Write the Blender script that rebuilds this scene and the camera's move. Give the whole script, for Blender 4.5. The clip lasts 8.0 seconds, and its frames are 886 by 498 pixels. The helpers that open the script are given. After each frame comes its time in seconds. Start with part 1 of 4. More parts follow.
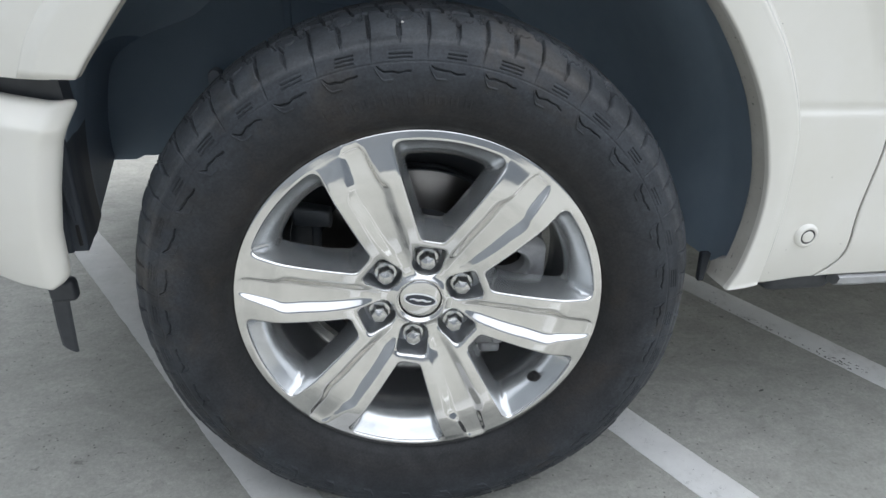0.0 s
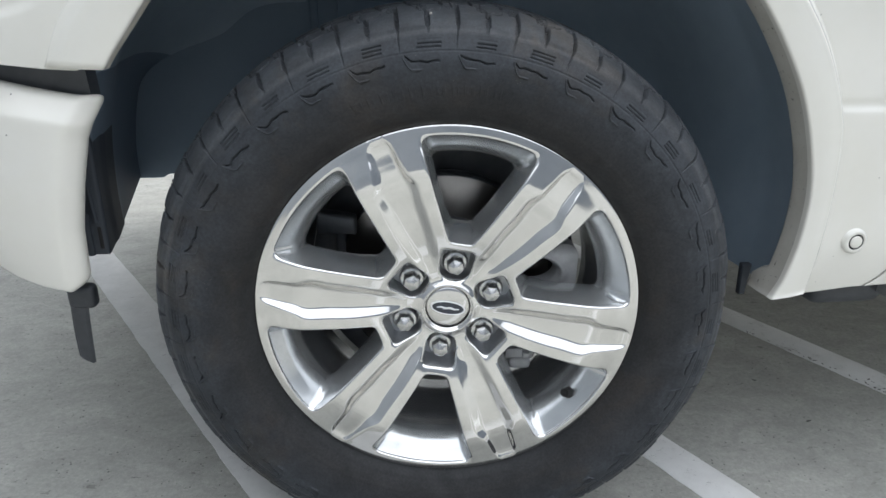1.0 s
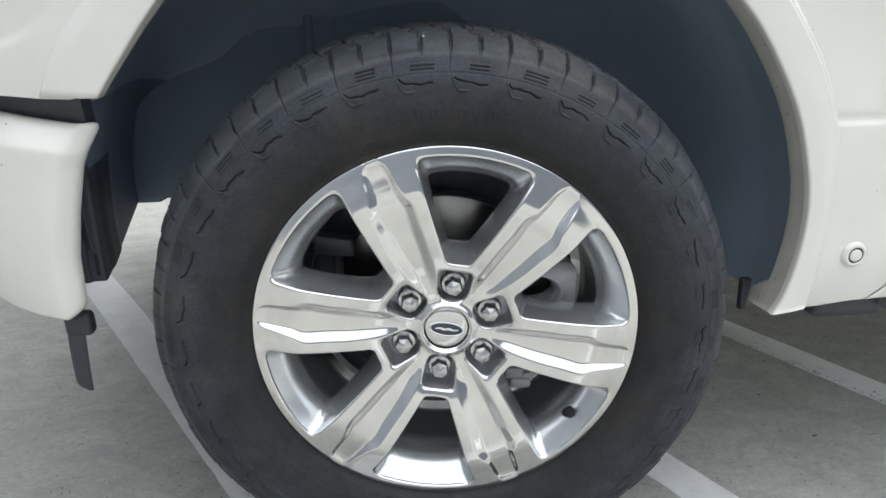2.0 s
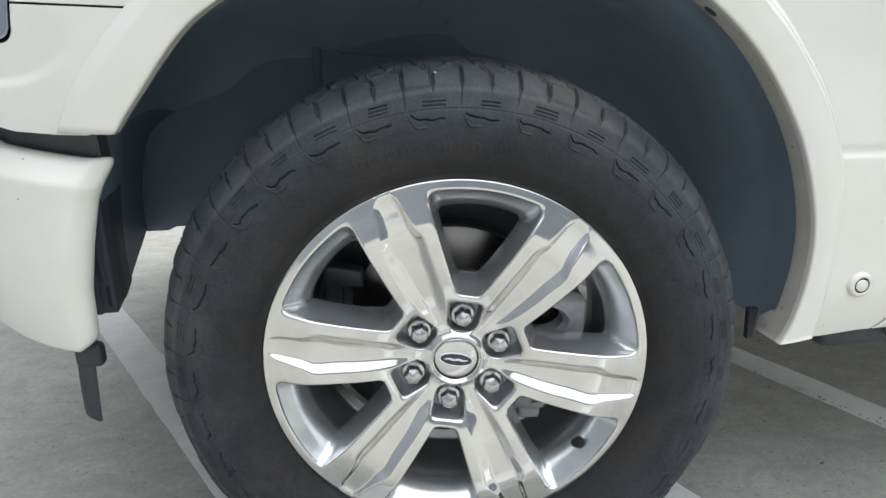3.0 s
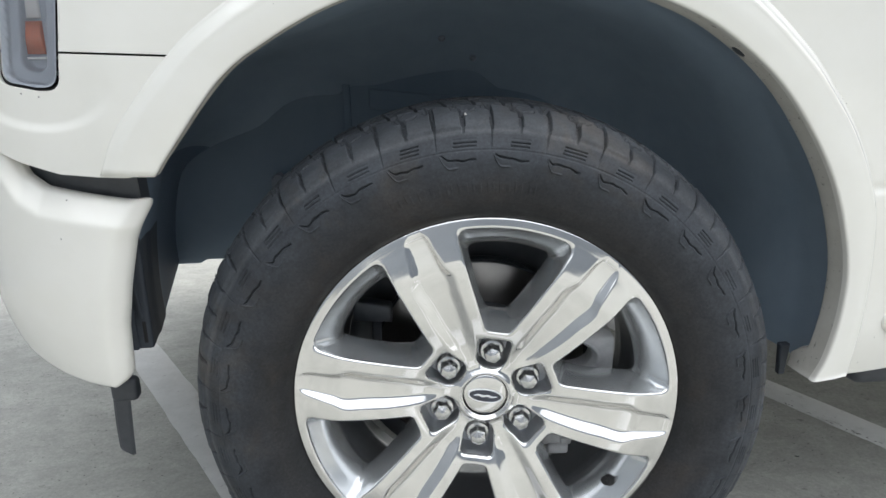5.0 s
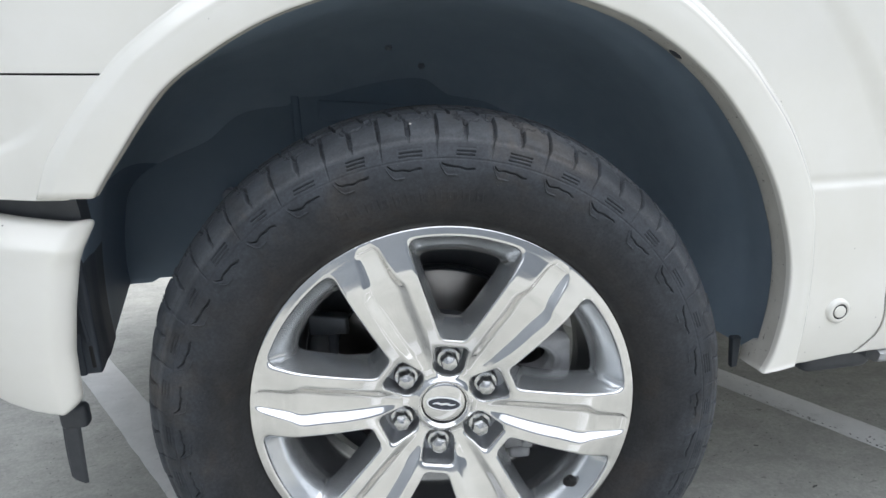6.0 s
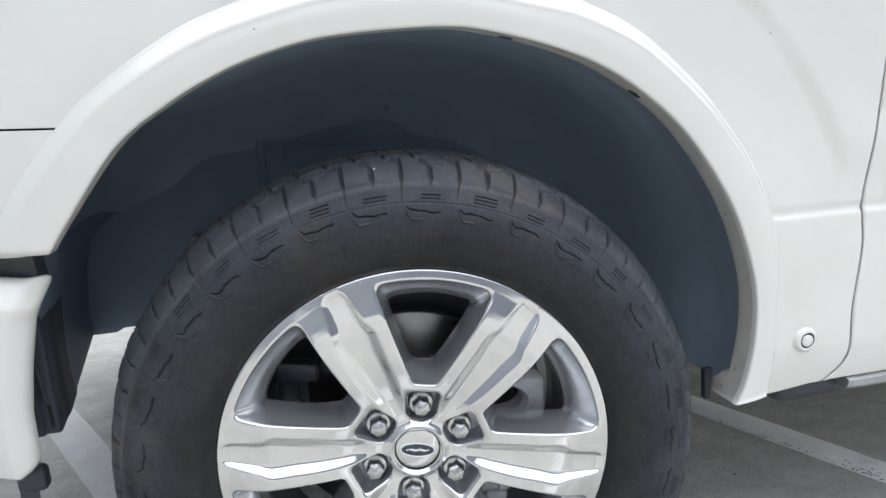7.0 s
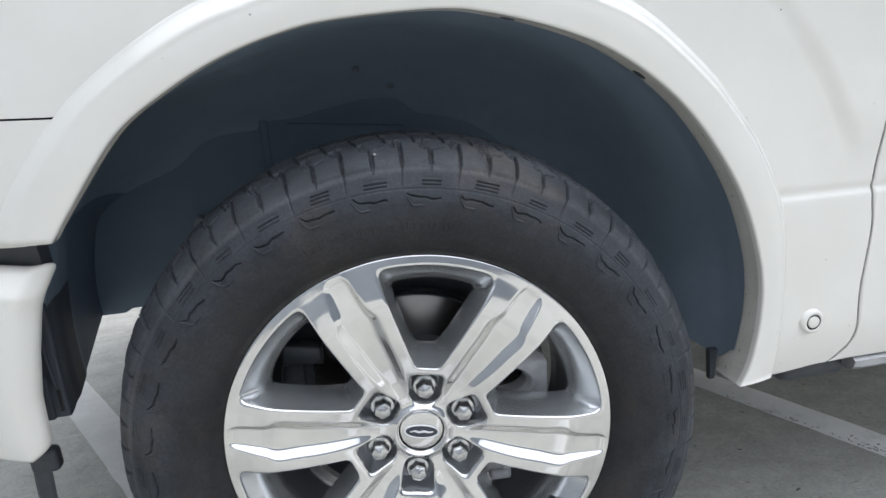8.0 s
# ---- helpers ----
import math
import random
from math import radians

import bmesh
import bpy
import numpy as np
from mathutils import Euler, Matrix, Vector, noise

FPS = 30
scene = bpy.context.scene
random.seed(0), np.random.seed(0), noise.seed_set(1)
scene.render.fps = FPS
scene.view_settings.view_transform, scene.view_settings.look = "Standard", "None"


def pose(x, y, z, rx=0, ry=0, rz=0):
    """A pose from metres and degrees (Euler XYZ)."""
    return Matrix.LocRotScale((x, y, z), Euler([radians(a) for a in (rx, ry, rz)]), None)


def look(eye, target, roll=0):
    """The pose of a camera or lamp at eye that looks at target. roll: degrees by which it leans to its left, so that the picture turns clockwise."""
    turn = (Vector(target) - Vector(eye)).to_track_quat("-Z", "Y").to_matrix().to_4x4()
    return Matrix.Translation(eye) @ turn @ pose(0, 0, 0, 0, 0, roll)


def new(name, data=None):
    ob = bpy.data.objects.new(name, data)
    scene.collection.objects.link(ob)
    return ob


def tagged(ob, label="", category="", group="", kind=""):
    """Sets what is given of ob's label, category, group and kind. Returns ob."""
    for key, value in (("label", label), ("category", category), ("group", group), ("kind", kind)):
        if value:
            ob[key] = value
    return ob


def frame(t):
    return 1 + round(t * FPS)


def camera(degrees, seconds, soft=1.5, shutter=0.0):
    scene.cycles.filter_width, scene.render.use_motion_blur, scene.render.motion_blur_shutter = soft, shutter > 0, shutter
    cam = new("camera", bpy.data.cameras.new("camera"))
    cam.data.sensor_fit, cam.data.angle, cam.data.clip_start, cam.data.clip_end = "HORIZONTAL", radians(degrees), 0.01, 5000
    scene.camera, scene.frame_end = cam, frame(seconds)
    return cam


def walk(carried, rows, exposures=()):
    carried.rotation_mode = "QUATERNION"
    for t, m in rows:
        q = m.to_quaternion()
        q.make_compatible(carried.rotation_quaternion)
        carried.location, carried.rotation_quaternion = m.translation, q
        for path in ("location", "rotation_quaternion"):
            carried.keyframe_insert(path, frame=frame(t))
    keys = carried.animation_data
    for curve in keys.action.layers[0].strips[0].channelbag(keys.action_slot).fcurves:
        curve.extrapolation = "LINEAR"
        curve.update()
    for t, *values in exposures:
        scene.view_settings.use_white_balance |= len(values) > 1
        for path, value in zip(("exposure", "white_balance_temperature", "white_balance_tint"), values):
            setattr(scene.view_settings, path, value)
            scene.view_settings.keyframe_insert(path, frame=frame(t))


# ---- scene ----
cam = camera(67.8, 8.0)
PATH = [
    (0, (-0.119, -0.943, 0.919), (0.188, 0.815, 0.017), 2.1),
    (0.5, (-0.126, -0.931, 0.85), (0.102, 0.881, 0.033), 0.7),
    (1, (-0.126, -0.942, 0.833), (0.122, 0.896, 0.086), 1.1),
    (1.5, (-0.118, -0.938, 0.832), (0.121, 0.91, 0.107), 0.1),
    (3, (-0.135, -0.936, 0.857), (0.116, 0.94, 0.21), 0.0),
    (3.5, (-0.153, -0.932, 0.854), (0.03, 0.956, 0.221), 0.4),
    (4, (-0.152, -0.932, 0.856), (0.011, 0.952, 0.206), 1.2),
    (4.2, (-0.153, -0.928, 0.871), (0.008, 0.964, 0.245), 0.9),
    (5.5, (-0.139, -0.941, 0.881), (0.087, 0.959, 0.3), -1.6),
    (6, (-0.125, -0.937, 0.885), (0.165, 0.958, 0.314), -2.1),
    (6.5, (-0.115, -0.931, 0.893), (0.24, 0.971, 0.387), -3.3),
    (7, (-0.111, -0.929, 0.9), (0.258, 0.975, 0.414), -3.3),
    (7.5, (-0.109, -0.926, 0.909), (0.242, 0.987, 0.443), -4.3),
    (8, (-0.096, -0.922, 0.92), (0.23, 0.965, 0.343), -3.9),
]
EXPOSURES = [(0, 0.83, 6080, 10), (1.5, 0.92, 6160, 10), (3, 1.00, 6250, 10), (4, 1.03, 6250, 10), (5.5, 1.08, 6150, 10), (6, 1.08, 6060, 11), (7, 1.06, 6010, 12), (7.5, 1.07, 6000, 12), (8, 0.97, 6020, 12)]
walk(cam, [(t, look(eye, target, roll)) for t, eye, target, roll in PATH], EXPOSURES)
# ---- light and air ----
world = bpy.data.worlds.new("sky")
scene.world = world
world.use_nodes = True
wn = world.node_tree.nodes
wn.clear()
sky = wn.new("ShaderNodeTexSky")
sky.sky_type = "NISHITA"
sky.sun_disc = False
sky.sun_elevation, sky.sun_rotation = radians(48), radians(72)
sky.air_density, sky.dust_density, sky.ozone_density = 1.0, 4.0, 1.0
wash = wn.new("ShaderNodeHueSaturation")
wash.inputs["Saturation"].default_value = 0.4
# an even layer of cloud, brightest overhead
way = wn.new("ShaderNodeTexCoord")
split = wn.new("ShaderNodeSeparateXYZ")
rise = wn.new("ShaderNodeMapRange")
rise.inputs["From Min"].default_value, rise.inputs["From Max"].default_value = 0.0, 1.0
rise.inputs["To Min"].default_value, rise.inputs["To Max"].default_value = 0.10, 1.36
cloud = wn.new("ShaderNodeVectorMath")
cloud.operation = "SCALE"
cloud.inputs[0].default_value = (0.970, 0.985, 1.0)
mist = wn.new("ShaderNodeBackground")
mist.inputs["Strength"].default_value = 1.0
back = wn.new("ShaderNodeBackground")
back.inputs["Strength"].default_value = 0.05
both = wn.new("ShaderNodeAddShader")
wout = wn.new("ShaderNodeOutputWorld")
for a, b in ((sky.outputs["Color"], wash.inputs["Color"]), (wash.outputs["Color"], back.inputs["Color"]), (way.outputs["Generated"], split.inputs["Vector"]),
             (split.outputs["Z"], rise.inputs["Value"]), (rise.outputs["Result"], cloud.inputs["Scale"]), (cloud.outputs["Vector"], mist.inputs["Color"]),
             (mist.outputs["Background"], both.inputs[0]), (back.outputs["Background"], both.inputs[1]), (both.outputs["Shader"], wout.inputs["Surface"])):
    world.node_tree.links.new(a, b)

sun = new("sun", bpy.data.lights.new("sun", "SUN"))
sun.data.energy, sun.data.angle, sun.data.color = 1.3, radians(16), (1.0, 0.95, 0.87)
sun.matrix_world = look((5.0, 1.6, 5.8), (0, 0, 0))


# ---- materials ----
class Mat:
    """A node material with a principled shader and a few short cuts."""

    def __init__(self, name, color=(0.5, 0.5, 0.5), rough=0.5, metal=0.0, coat=0.0, spec=0.5):
        self.m = bpy.data.materials.new(name)
        self.m.use_nodes = True
        self.t = self.m.node_tree
        self.b = self.t.nodes["Principled BSDF"]
        self.b.inputs["Base Color"].default_value = (*color, 1)
        self.b.inputs["Roughness"].default_value = rough
        self.b.inputs["Metallic"].default_value = metal
        self.b.inputs["Coat Weight"].default_value = coat
        self.b.inputs["Coat Roughness"].default_value = 0.04
        self.b.inputs["Specular IOR Level"].default_value = spec
        self.at = None
        self.last = None

    def where(self):
        if self.at is None:
            self.at = self.t.nodes.new("ShaderNodeTexCoord").outputs["Object"]
        return self.at

    def link(self, a, b):
        self.t.links.new(a, b)

    def noise(self, scale, detail=4.0, rough=0.55, stretch=None, distort=0.0):
        n = self.t.nodes.new("ShaderNodeTexNoise")
        n.inputs["Scale"].default_value = scale
        n.inputs["Detail"].default_value = detail
        n.inputs["Roughness"].default_value = rough
        n.inputs["Distortion"].default_value = distort
        src = self.where()
        if stretch:
            mp = self.t.nodes.new("ShaderNodeMapping")
            mp.inputs["Scale"].default_value = stretch
            self.link(src, mp.inputs["Vector"])
            src = mp.outputs["Vector"]
        self.link(src, n.inputs["Vector"])
        return n.outputs["Fac"]

    def cells(self, scale, feature="F1"):
        n = self.t.nodes.new("ShaderNodeTexVoronoi")
        n.feature = feature
        n.inputs["Scale"].default_value = scale
        self.link(self.where(), n.inputs["Vector"])
        return n.outputs["Distance"]

    def ramp(self, fac, *stops):
        r = self.t.nodes.new("ShaderNodeValToRGB")
        e = r.color_ramp.elements
        while len(e) < len(stops):
            e.new(0.5)
        for el, (p, c) in zip(e, stops):
            el.position = p
            el.color = (c, c, c, 1) if isinstance(c, (int, float)) else (*c, 1)
        self.link(fac, r.inputs["Fac"])
        return r.outputs["Color"]

    def mix(self, fac, a, b, blend="MIX"):
        n = self.t.nodes.new("ShaderNodeMix")
        n.data_type, n.blend_type = "RGBA", blend
        for key, v in (("Factor", fac), ("A", a), ("B", b)):
            sock = [s for s in n.inputs if s.name == key and s.enabled and (key == "Factor" or s.type == "RGBA")]
            sock = sock[0] if sock else n.inputs[key]
            if isinstance(v, bpy.types.NodeSocket):
                self.link(v, sock)
            elif key == "Factor":
                sock.default_value = v
            else:
                sock.default_value = (*v, 1)
        return [s for s in n.outputs if s.enabled and s.type == "RGBA"][0]

    def color(self, s):
        self.link(s, self.b.inputs["Base Color"])

    def rough(self, s):
        self.link(s, self.b.inputs["Roughness"])

    def bump(self, height, strength=0.3, dist=0.001, coat=False):
        n = self.t.nodes.new("ShaderNodeBump")
        n.inputs["Strength"].default_value = strength
        n.inputs["Distance"].default_value = dist
        self.link(height, n.inputs["Height"])
        if self.last is not None:
            self.link(self.last, n.inputs["Normal"])
        self.last = n.outputs["Normal"]
        self.link(self.last, self.b.inputs["Normal"])
        if coat:
            self.link(self.last, self.b.inputs["Coat Normal"])


# pearl white paint with faint road dust and tiny dark specks
PAINT = Mat("pearl_white_paint", (0.73, 0.714, 0.655), 0.38, 0.0, 1.0)
dust = PAINT.ramp(PAINT.noise(9, 6, 0.6), (0.35, (0.735, 0.720, 0.664)), (0.75, (0.70, 0.683, 0.615)))
speck = PAINT.ramp(PAINT.cells(34), (0.030, 0.30), (0.048, 1.0))
gate = PAINT.ramp(PAINT.noise(14, 2), (0.49, 1.0), (0.54, 0.0))
PAINT.color(PAINT.mix(gate, PAINT.mix(1.0, dust, speck, "MULTIPLY"), dust))
PAINT.bump(PAINT.noise(420, 2), 0.02, 0.0004)

# white plastic lip under a film of beige dust, with mud specks
DUSTY = Mat("dusty_white_plastic", (0.60, 0.575, 0.51), 0.7)
film = DUSTY.ramp(DUSTY.noise(16, 7, 0.7), (0.3, (0.53, 0.515, 0.465)), (0.75, (0.42, 0.40, 0.35)))
mud = DUSTY.ramp(DUSTY.noise(120, 4, 0.6), (0.63, 1.0), (0.69, 0.35))
DUSTY.color(DUSTY.mix(1.0, film, mud, "MULTIPLY"))
DUSTY.bump(DUSTY.noise(200, 4), 0.3, 0.0006)

POLISH = Mat("polished_aluminium", (0.80, 0.79, 0.77), 0.09, 1.0)
POLISH.rough(POLISH.ramp(POLISH.noise(40, 6, 0.7), (0.3, 0.07), (0.75, 0.13)))
POLISH.color(POLISH.ramp(POLISH.noise(25, 5, 0.6), (0.3, (0.78, 0.775, 0.76)), (0.8, (0.70, 0.695, 0.68))))
POLISH.bump(POLISH.noise(38, 3), 0.10, 0.0008)

SATIN = Mat("silver_wheel_paint", (0.62, 0.64, 0.66), 0.22, 0.80, 0.0)
film = SATIN.ramp(SATIN.noise(22, 5, 0.6), (0.32, (0.67, 0.685, 0.69)), (0.72, (0.52, 0.53, 0.535)))
spots = SATIN.ramp(SATIN.cells(190), (0.07, 1.0), (0.15, 0.0))
sgate = SATIN.ramp(SATIN.noise(40, 3), (0.50, 0.0), (0.64, 0.42))
SATIN.color(SATIN.mix(SATIN.mix(1.0, spots, sgate, "MULTIPLY"), film, (0.82, 0.82, 0.80)))
SATIN.rough(SATIN.ramp(SATIN.noise(30, 4, 0.6), (0.3, 0.20), (0.7, 0.25)))

# darker twin of the silver: the nut recesses' shade is in the colour
POCKET = Mat("recess_shade_silver", (0.30, 0.31, 0.32), 0.34, 0.8, 0.2)
POCKET.color(POCKET.ramp(POCKET.noise(60, 6, 0.6), (0.3, (0.48, 0.49, 0.505)), (0.8, (0.38, 0.39, 0.40))))

CHROME = Mat("chrome", (0.64, 0.64, 0.63), 0.07, 1.0)
CHROME.rough(CHROME.ramp(CHROME.noise(220, 5, 0.7), (0.3, 0.14), (0.75, 0.36)))

RUBBER = Mat("tyre_rubber", (0.022, 0.022, 0.023), 0.62, 0.0, 0.0, 0.26)
sep = RUBBER.t.nodes.new("ShaderNodeSeparateXYZ")
RUBBER.link(RUBBER.where(), sep.inputs["Vector"])
flat = RUBBER.t.nodes.new("ShaderNodeCombineXYZ")
RUBBER.link(sep.outputs["X"], flat.inputs["X"])
RUBBER.link(sep.outputs["Z"], flat.inputs["Y"])
dist = RUBBER.t.nodes.new("ShaderNodeVectorMath")
dist.operation = "LENGTH"
RUBBER.link(flat.outputs["Vector"], dist.inputs[0])
span = RUBBER.t.nodes.new("ShaderNodeMapRange")
span.inputs["From Min"].default_value, span.inputs["From Max"].default_value = 0.28, 0.43
RUBBER.link(dist.outputs["Value"], span.inputs["Value"])
ringed = RUBBER.ramp(span.outputs["Result"], (0.0, (0.0180, 0.0185, 0.0197)), (0.18, (0.0258, 0.0256, 0.0264)), (0.34, (0.0262, 0.0278, 0.0310)), (0.50, (0.0345, 0.0382, 0.0435)), (0.66, (0.0390, 0.0435, 0.0500)), (0.75, (0.034, 0.0380, 0.0430)), (0.785, (0.064, 0.068, 0.073)), (0.82, (0.047, 0.0515, 0.057)), (1.0, (0.045, 0.050, 0.0565)))
grime = RUBBER.ramp(RUBBER.noise(14, 8, 0.7, None, 0.4), (0.3, 0.66), (0.72, 1.42))
fine = RUBBER.ramp(RUBBER.noise(260, 5, 0.75), (0.35, 0.75), (0.72, 1.3))
rust = RUBBER.ramp(RUBBER.noise(7, 6, 0.65, None, 0.6), (0.52, (1.0, 1.0, 1.0)), (0.66, (1.25, 1.08, 0.92)))
dusted = RUBBER.mix(1.0, RUBBER.mix(1.0, RUBBER.mix(1.0, ringed, grime, "MULTIPLY"), fine, "MULTIPLY"), rust, "MULTIPLY")
grit = RUBBER.ramp(RUBBER.cells(230), (0.07, 1.0), (0.12, 0.0))
where_grit = RUBBER.ramp(RUBBER.noise(16, 4, 0.6), (0.60, 0.0), (0.70, 0.65))
RUBBER.color(RUBBER.mix(RUBBER.mix(1.0, grit, where_grit, "MULTIPLY"), dusted, (0.20, 0.19, 0.17)))
RUBBER.rough(RUBBER.ramp(RUBBER.noise(30, 5), (0.3, 0.45), (0.7, 0.68)))
RUBBER.bump(RUBBER.noise(700, 4, 0.7), 0.3, 0.0005)

# liner tone lifted far above black: missing light and haze are in the colour
LINER_LIFTED = Mat("lifted_liner_plastic", (0.02, 0.022, 0.025), 0.55, 0.0, 0.0, 0.5)
LINER_LIFTED.color(LINER_LIFTED.ramp(LINER_LIFTED.noise(14, 6, 0.65), (0.3, (0.214, 0.274, 0.334)), (0.75, (0.258, 0.317, 0.380))))
# dimmer than the liner: the inner wall's shade is put into the colour
WALL_DIM = Mat("inner_panel_dim", (0.06, 0.065, 0.07), 0.6)
WALL_DIM.color(WALL_DIM.ramp(WALL_DIM.noise(9, 6, 0.65), (0.3, (0.134, 0.179, 0.231)), (0.75, (0.160, 0.206, 0.260))))
WALL_DIM.bump(WALL_DIM.noise(90, 5, 0.7), 0.3, 0.001)
LINER_LIFTED.bump(LINER_LIFTED.noise(160, 5, 0.7), 0.35, 0.001)

# darker twin of the liner for its front wall, shade in the colour
LINER_DIM = Mat("dim_liner_plastic", (0.07, 0.08, 0.1), 0.6)
LINER_DIM.color(LINER_DIM.ramp(LINER_DIM.noise(11, 6, 0.65), (0.3, (0.112, 0.150, 0.194)), (0.75, (0.136, 0.174, 0.219))))
LINER_DIM.bump(LINER_DIM.noise(120, 5, 0.7), 0.3, 0.001)
# black plastic; on the liner's front wall its darkness stands in for shade
BLACK_DIM = Mat("black_dim_plastic", (0.09, 0.105, 0.125), 0.6)
BLACK_DIM.color(BLACK_DIM.ramp(BLACK_DIM.noise(12, 6, 0.65), (0.3, (0.022, 0.028, 0.037)), (0.75, (0.034, 0.041, 0.051))))
BLACK_DIM.bump(BLACK_DIM.noise(160, 5, 0.7), 0.35, 0.001)
TRIM = Mat("black_trim", (0.018, 0.019, 0.021), 0.42)
TRIM.color(TRIM.ramp(TRIM.noise(50, 5), (0.3, (0.030, 0.034, 0.040)), (0.8, (0.050, 0.054, 0.060))))
TRIM.bump(TRIM.noise(700, 3), 0.2, 0.0003)

GAP = Mat("dark_gap", (0.012, 0.012, 0.012), 0.9)
IRON = Mat("cast_iron", (0.20, 0.20, 0.20), 0.45, 0.1)
IRON.color(IRON.ramp(IRON.noise(35, 7, 0.7), (0.3, (0.47, 0.475, 0.48)), (0.75, (0.33, 0.33, 0.33))))
IRON.bump(IRON.noise(220, 5), 0.4, 0.001)
DISC = Mat("brake_disc_steel", (0.36, 0.34, 0.31), 0.35, 1.0)
DISC.b.inputs["Anisotropic"].default_value = 0.85
turned = DISC.t.nodes.new("ShaderNodeTangent")
turned.direction_type, turned.axis = "RADIAL", "Y"
DISC.link(turned.outputs["Tangent"], DISC.b.inputs["Tangent"])
DISC.b.inputs["Anisotropic Rotation"].default_value = 0.25
DISC.color(DISC.ramp(DISC.noise(20, 6), (0.3, (0.33, 0.315, 0.295)), (0.8, (0.25, 0.235, 0.22))))
DARK = Mat("dark_steel", (0.03, 0.032, 0.035), 0.5, 0.4)
DARK.color(DARK.ramp(DARK.noise(30, 6), (0.3, (0.055, 0.062, 0.072)), (0.8, (0.095, 0.098, 0.102))))
ARM = Mat("dusty_brown_steel", (0.22, 0.20, 0.19), 0.6)
ARM.color(ARM.ramp(ARM.noise(25, 6), (0.3, (0.215, 0.235, 0.265)), (0.8, (0.18, 0.20, 0.225))))
BLUE = Mat("badge_enamel", (0.008, 0.014, 0.034), 0.2, 0.0, 1.0)
BOARD = Mat("running_board_aluminium", (0.42, 0.43, 0.44), 0.4, 0.7)
BOARD.color(BOARD.ramp(BOARD.noise(40, 6), (0.3, (0.46, 0.47, 0.48)), (0.8, (0.33, 0.33, 0.33))))
AMBER = Mat("amber_plastic", (0.32, 0.085, 0.035), 0.25, 0.0, 0.6)
LAMPGREY = Mat("lamp_bezel_grey", (0.26, 0.28, 0.31), 0.3)
CLEAR = Mat("pale_reflector", (0.78, 0.78, 0.77), 0.25, 0.2)
GLASS = Mat("lamp_lens", (1, 1, 1), 0.02)
GLASS.b.inputs["Transmission Weight"].default_value = 1.0
GLASS.b.inputs["IOR"].default_value = 1.45
STONE = Mat("pebble", (0.45, 0.43, 0.40), 0.8)

GRIT = Mat("dark_grit", (0.10, 0.10, 0.095), 0.9)
GRIT.color(GRIT.ramp(GRIT.noise(300, 4), (0.3, (0.13, 0.13, 0.12)), (0.7, (0.07, 0.07, 0.066))))
CONCRETE = Mat("concrete", (0.30, 0.30, 0.29), 0.85)
big = CONCRETE.ramp(CONCRETE.noise(1.7, 7, 0.62), (0.3, (0.360, 0.357, 0.326)), (0.7, (0.286, 0.286, 0.262)))
mid = CONCRETE.ramp(CONCRETE.noise(9, 9, 0.72, (1.0, 1.6, 1.0), 0.6), (0.30, 0.80), (0.70, 1.14))
small = CONCRETE.ramp(CONCRETE.noise(120, 8, 0.8), (0.33, 0.80), (0.67, 1.14))
pits = CONCRETE.ramp(CONCRETE.cells(70), (0.07, 0.30), (0.16, 1.0))
pgate = CONCRETE.ramp(CONCRETE.noise(10, 5, 0.65), (0.47, 0.0), (0.55, 1.0))
scuff = CONCRETE.ramp(CONCRETE.noise(42, 6, 0.7, (0.5, 2.2, 1.0), 1.2), (0.62, 1.0), (0.74, 0.80))
c1 = CONCRETE.mix(1.0, CONCRETE.mix(1.0, CONCRETE.mix(1.0, big, mid, "MULTIPLY"), small, "MULTIPLY"), scuff, "MULTIPLY")
flake = CONCRETE.ramp(CONCRETE.noise(48, 3, 0.6, (0.7, 1.5, 1.0), 0.8), (0.655, 1.0), (0.70, 0.66))
c2 = CONCRETE.mix(1.0, c1, flake, "MULTIPLY")
CONCRETE.color(CONCRETE.mix(pgate, c2, CONCRETE.mix(1.0, c2, pits, "MULTIPLY")))
CONCRETE.bump(CONCRETE.noise(110, 9, 0.75), 0.6, 0.002)
CONCRETE.bump(pits, 0.25, 0.001)

# grey of the two added walls, set for their reflections and shading
UNSEEN_GREY = Mat("unseen_wall_grey", (0.2, 0.22, 0.25), 0.9)
UNSEEN_GREY.color(UNSEEN_GREY.ramp(UNSEEN_GREY.noise(0.25, 5, 0.6), (0.3, (0.17, 0.19, 0.215)), (0.75, (0.25, 0.27, 0.295))))

LINE = Mat("worn_white_line_paint", (0.62, 0.62, 0.60), 0.75)
wear = LINE.ramp(LINE.noise(16, 9, 0.72), (0.28, (0.42, 0.42, 0.405)), (0.42, (0.60, 0.60, 0.585)), (0.8, (0.70, 0.70, 0.685)))
chips = LINE.ramp(LINE.noise(60, 9, 0.8, None, 0.5), (0.60, 1.0), (0.66, 0.40))
LINE.color(LINE.mix(1.0, wear, chips, "MULTIPLY"))
LINE.bump(LINE.noise(150, 8, 0.7), 0.45, 0.0018)

FADED = Mat("dirty_line_paint", (0.45, 0.45, 0.44), 0.8)
wear = FADED.ramp(FADED.noise(12, 9, 0.75), (0.28, (0.40, 0.399, 0.382)), (0.6, (0.49, 0.488, 0.470)), (0.8, (0.54, 0.537, 0.52)))
chips = FADED.ramp(FADED.noise(60, 9, 0.8, None, 0.5), (0.60, 1.0), (0.68, 0.60))
FADED.color(FADED.mix(1.0, wear, chips, "MULTIPLY"))
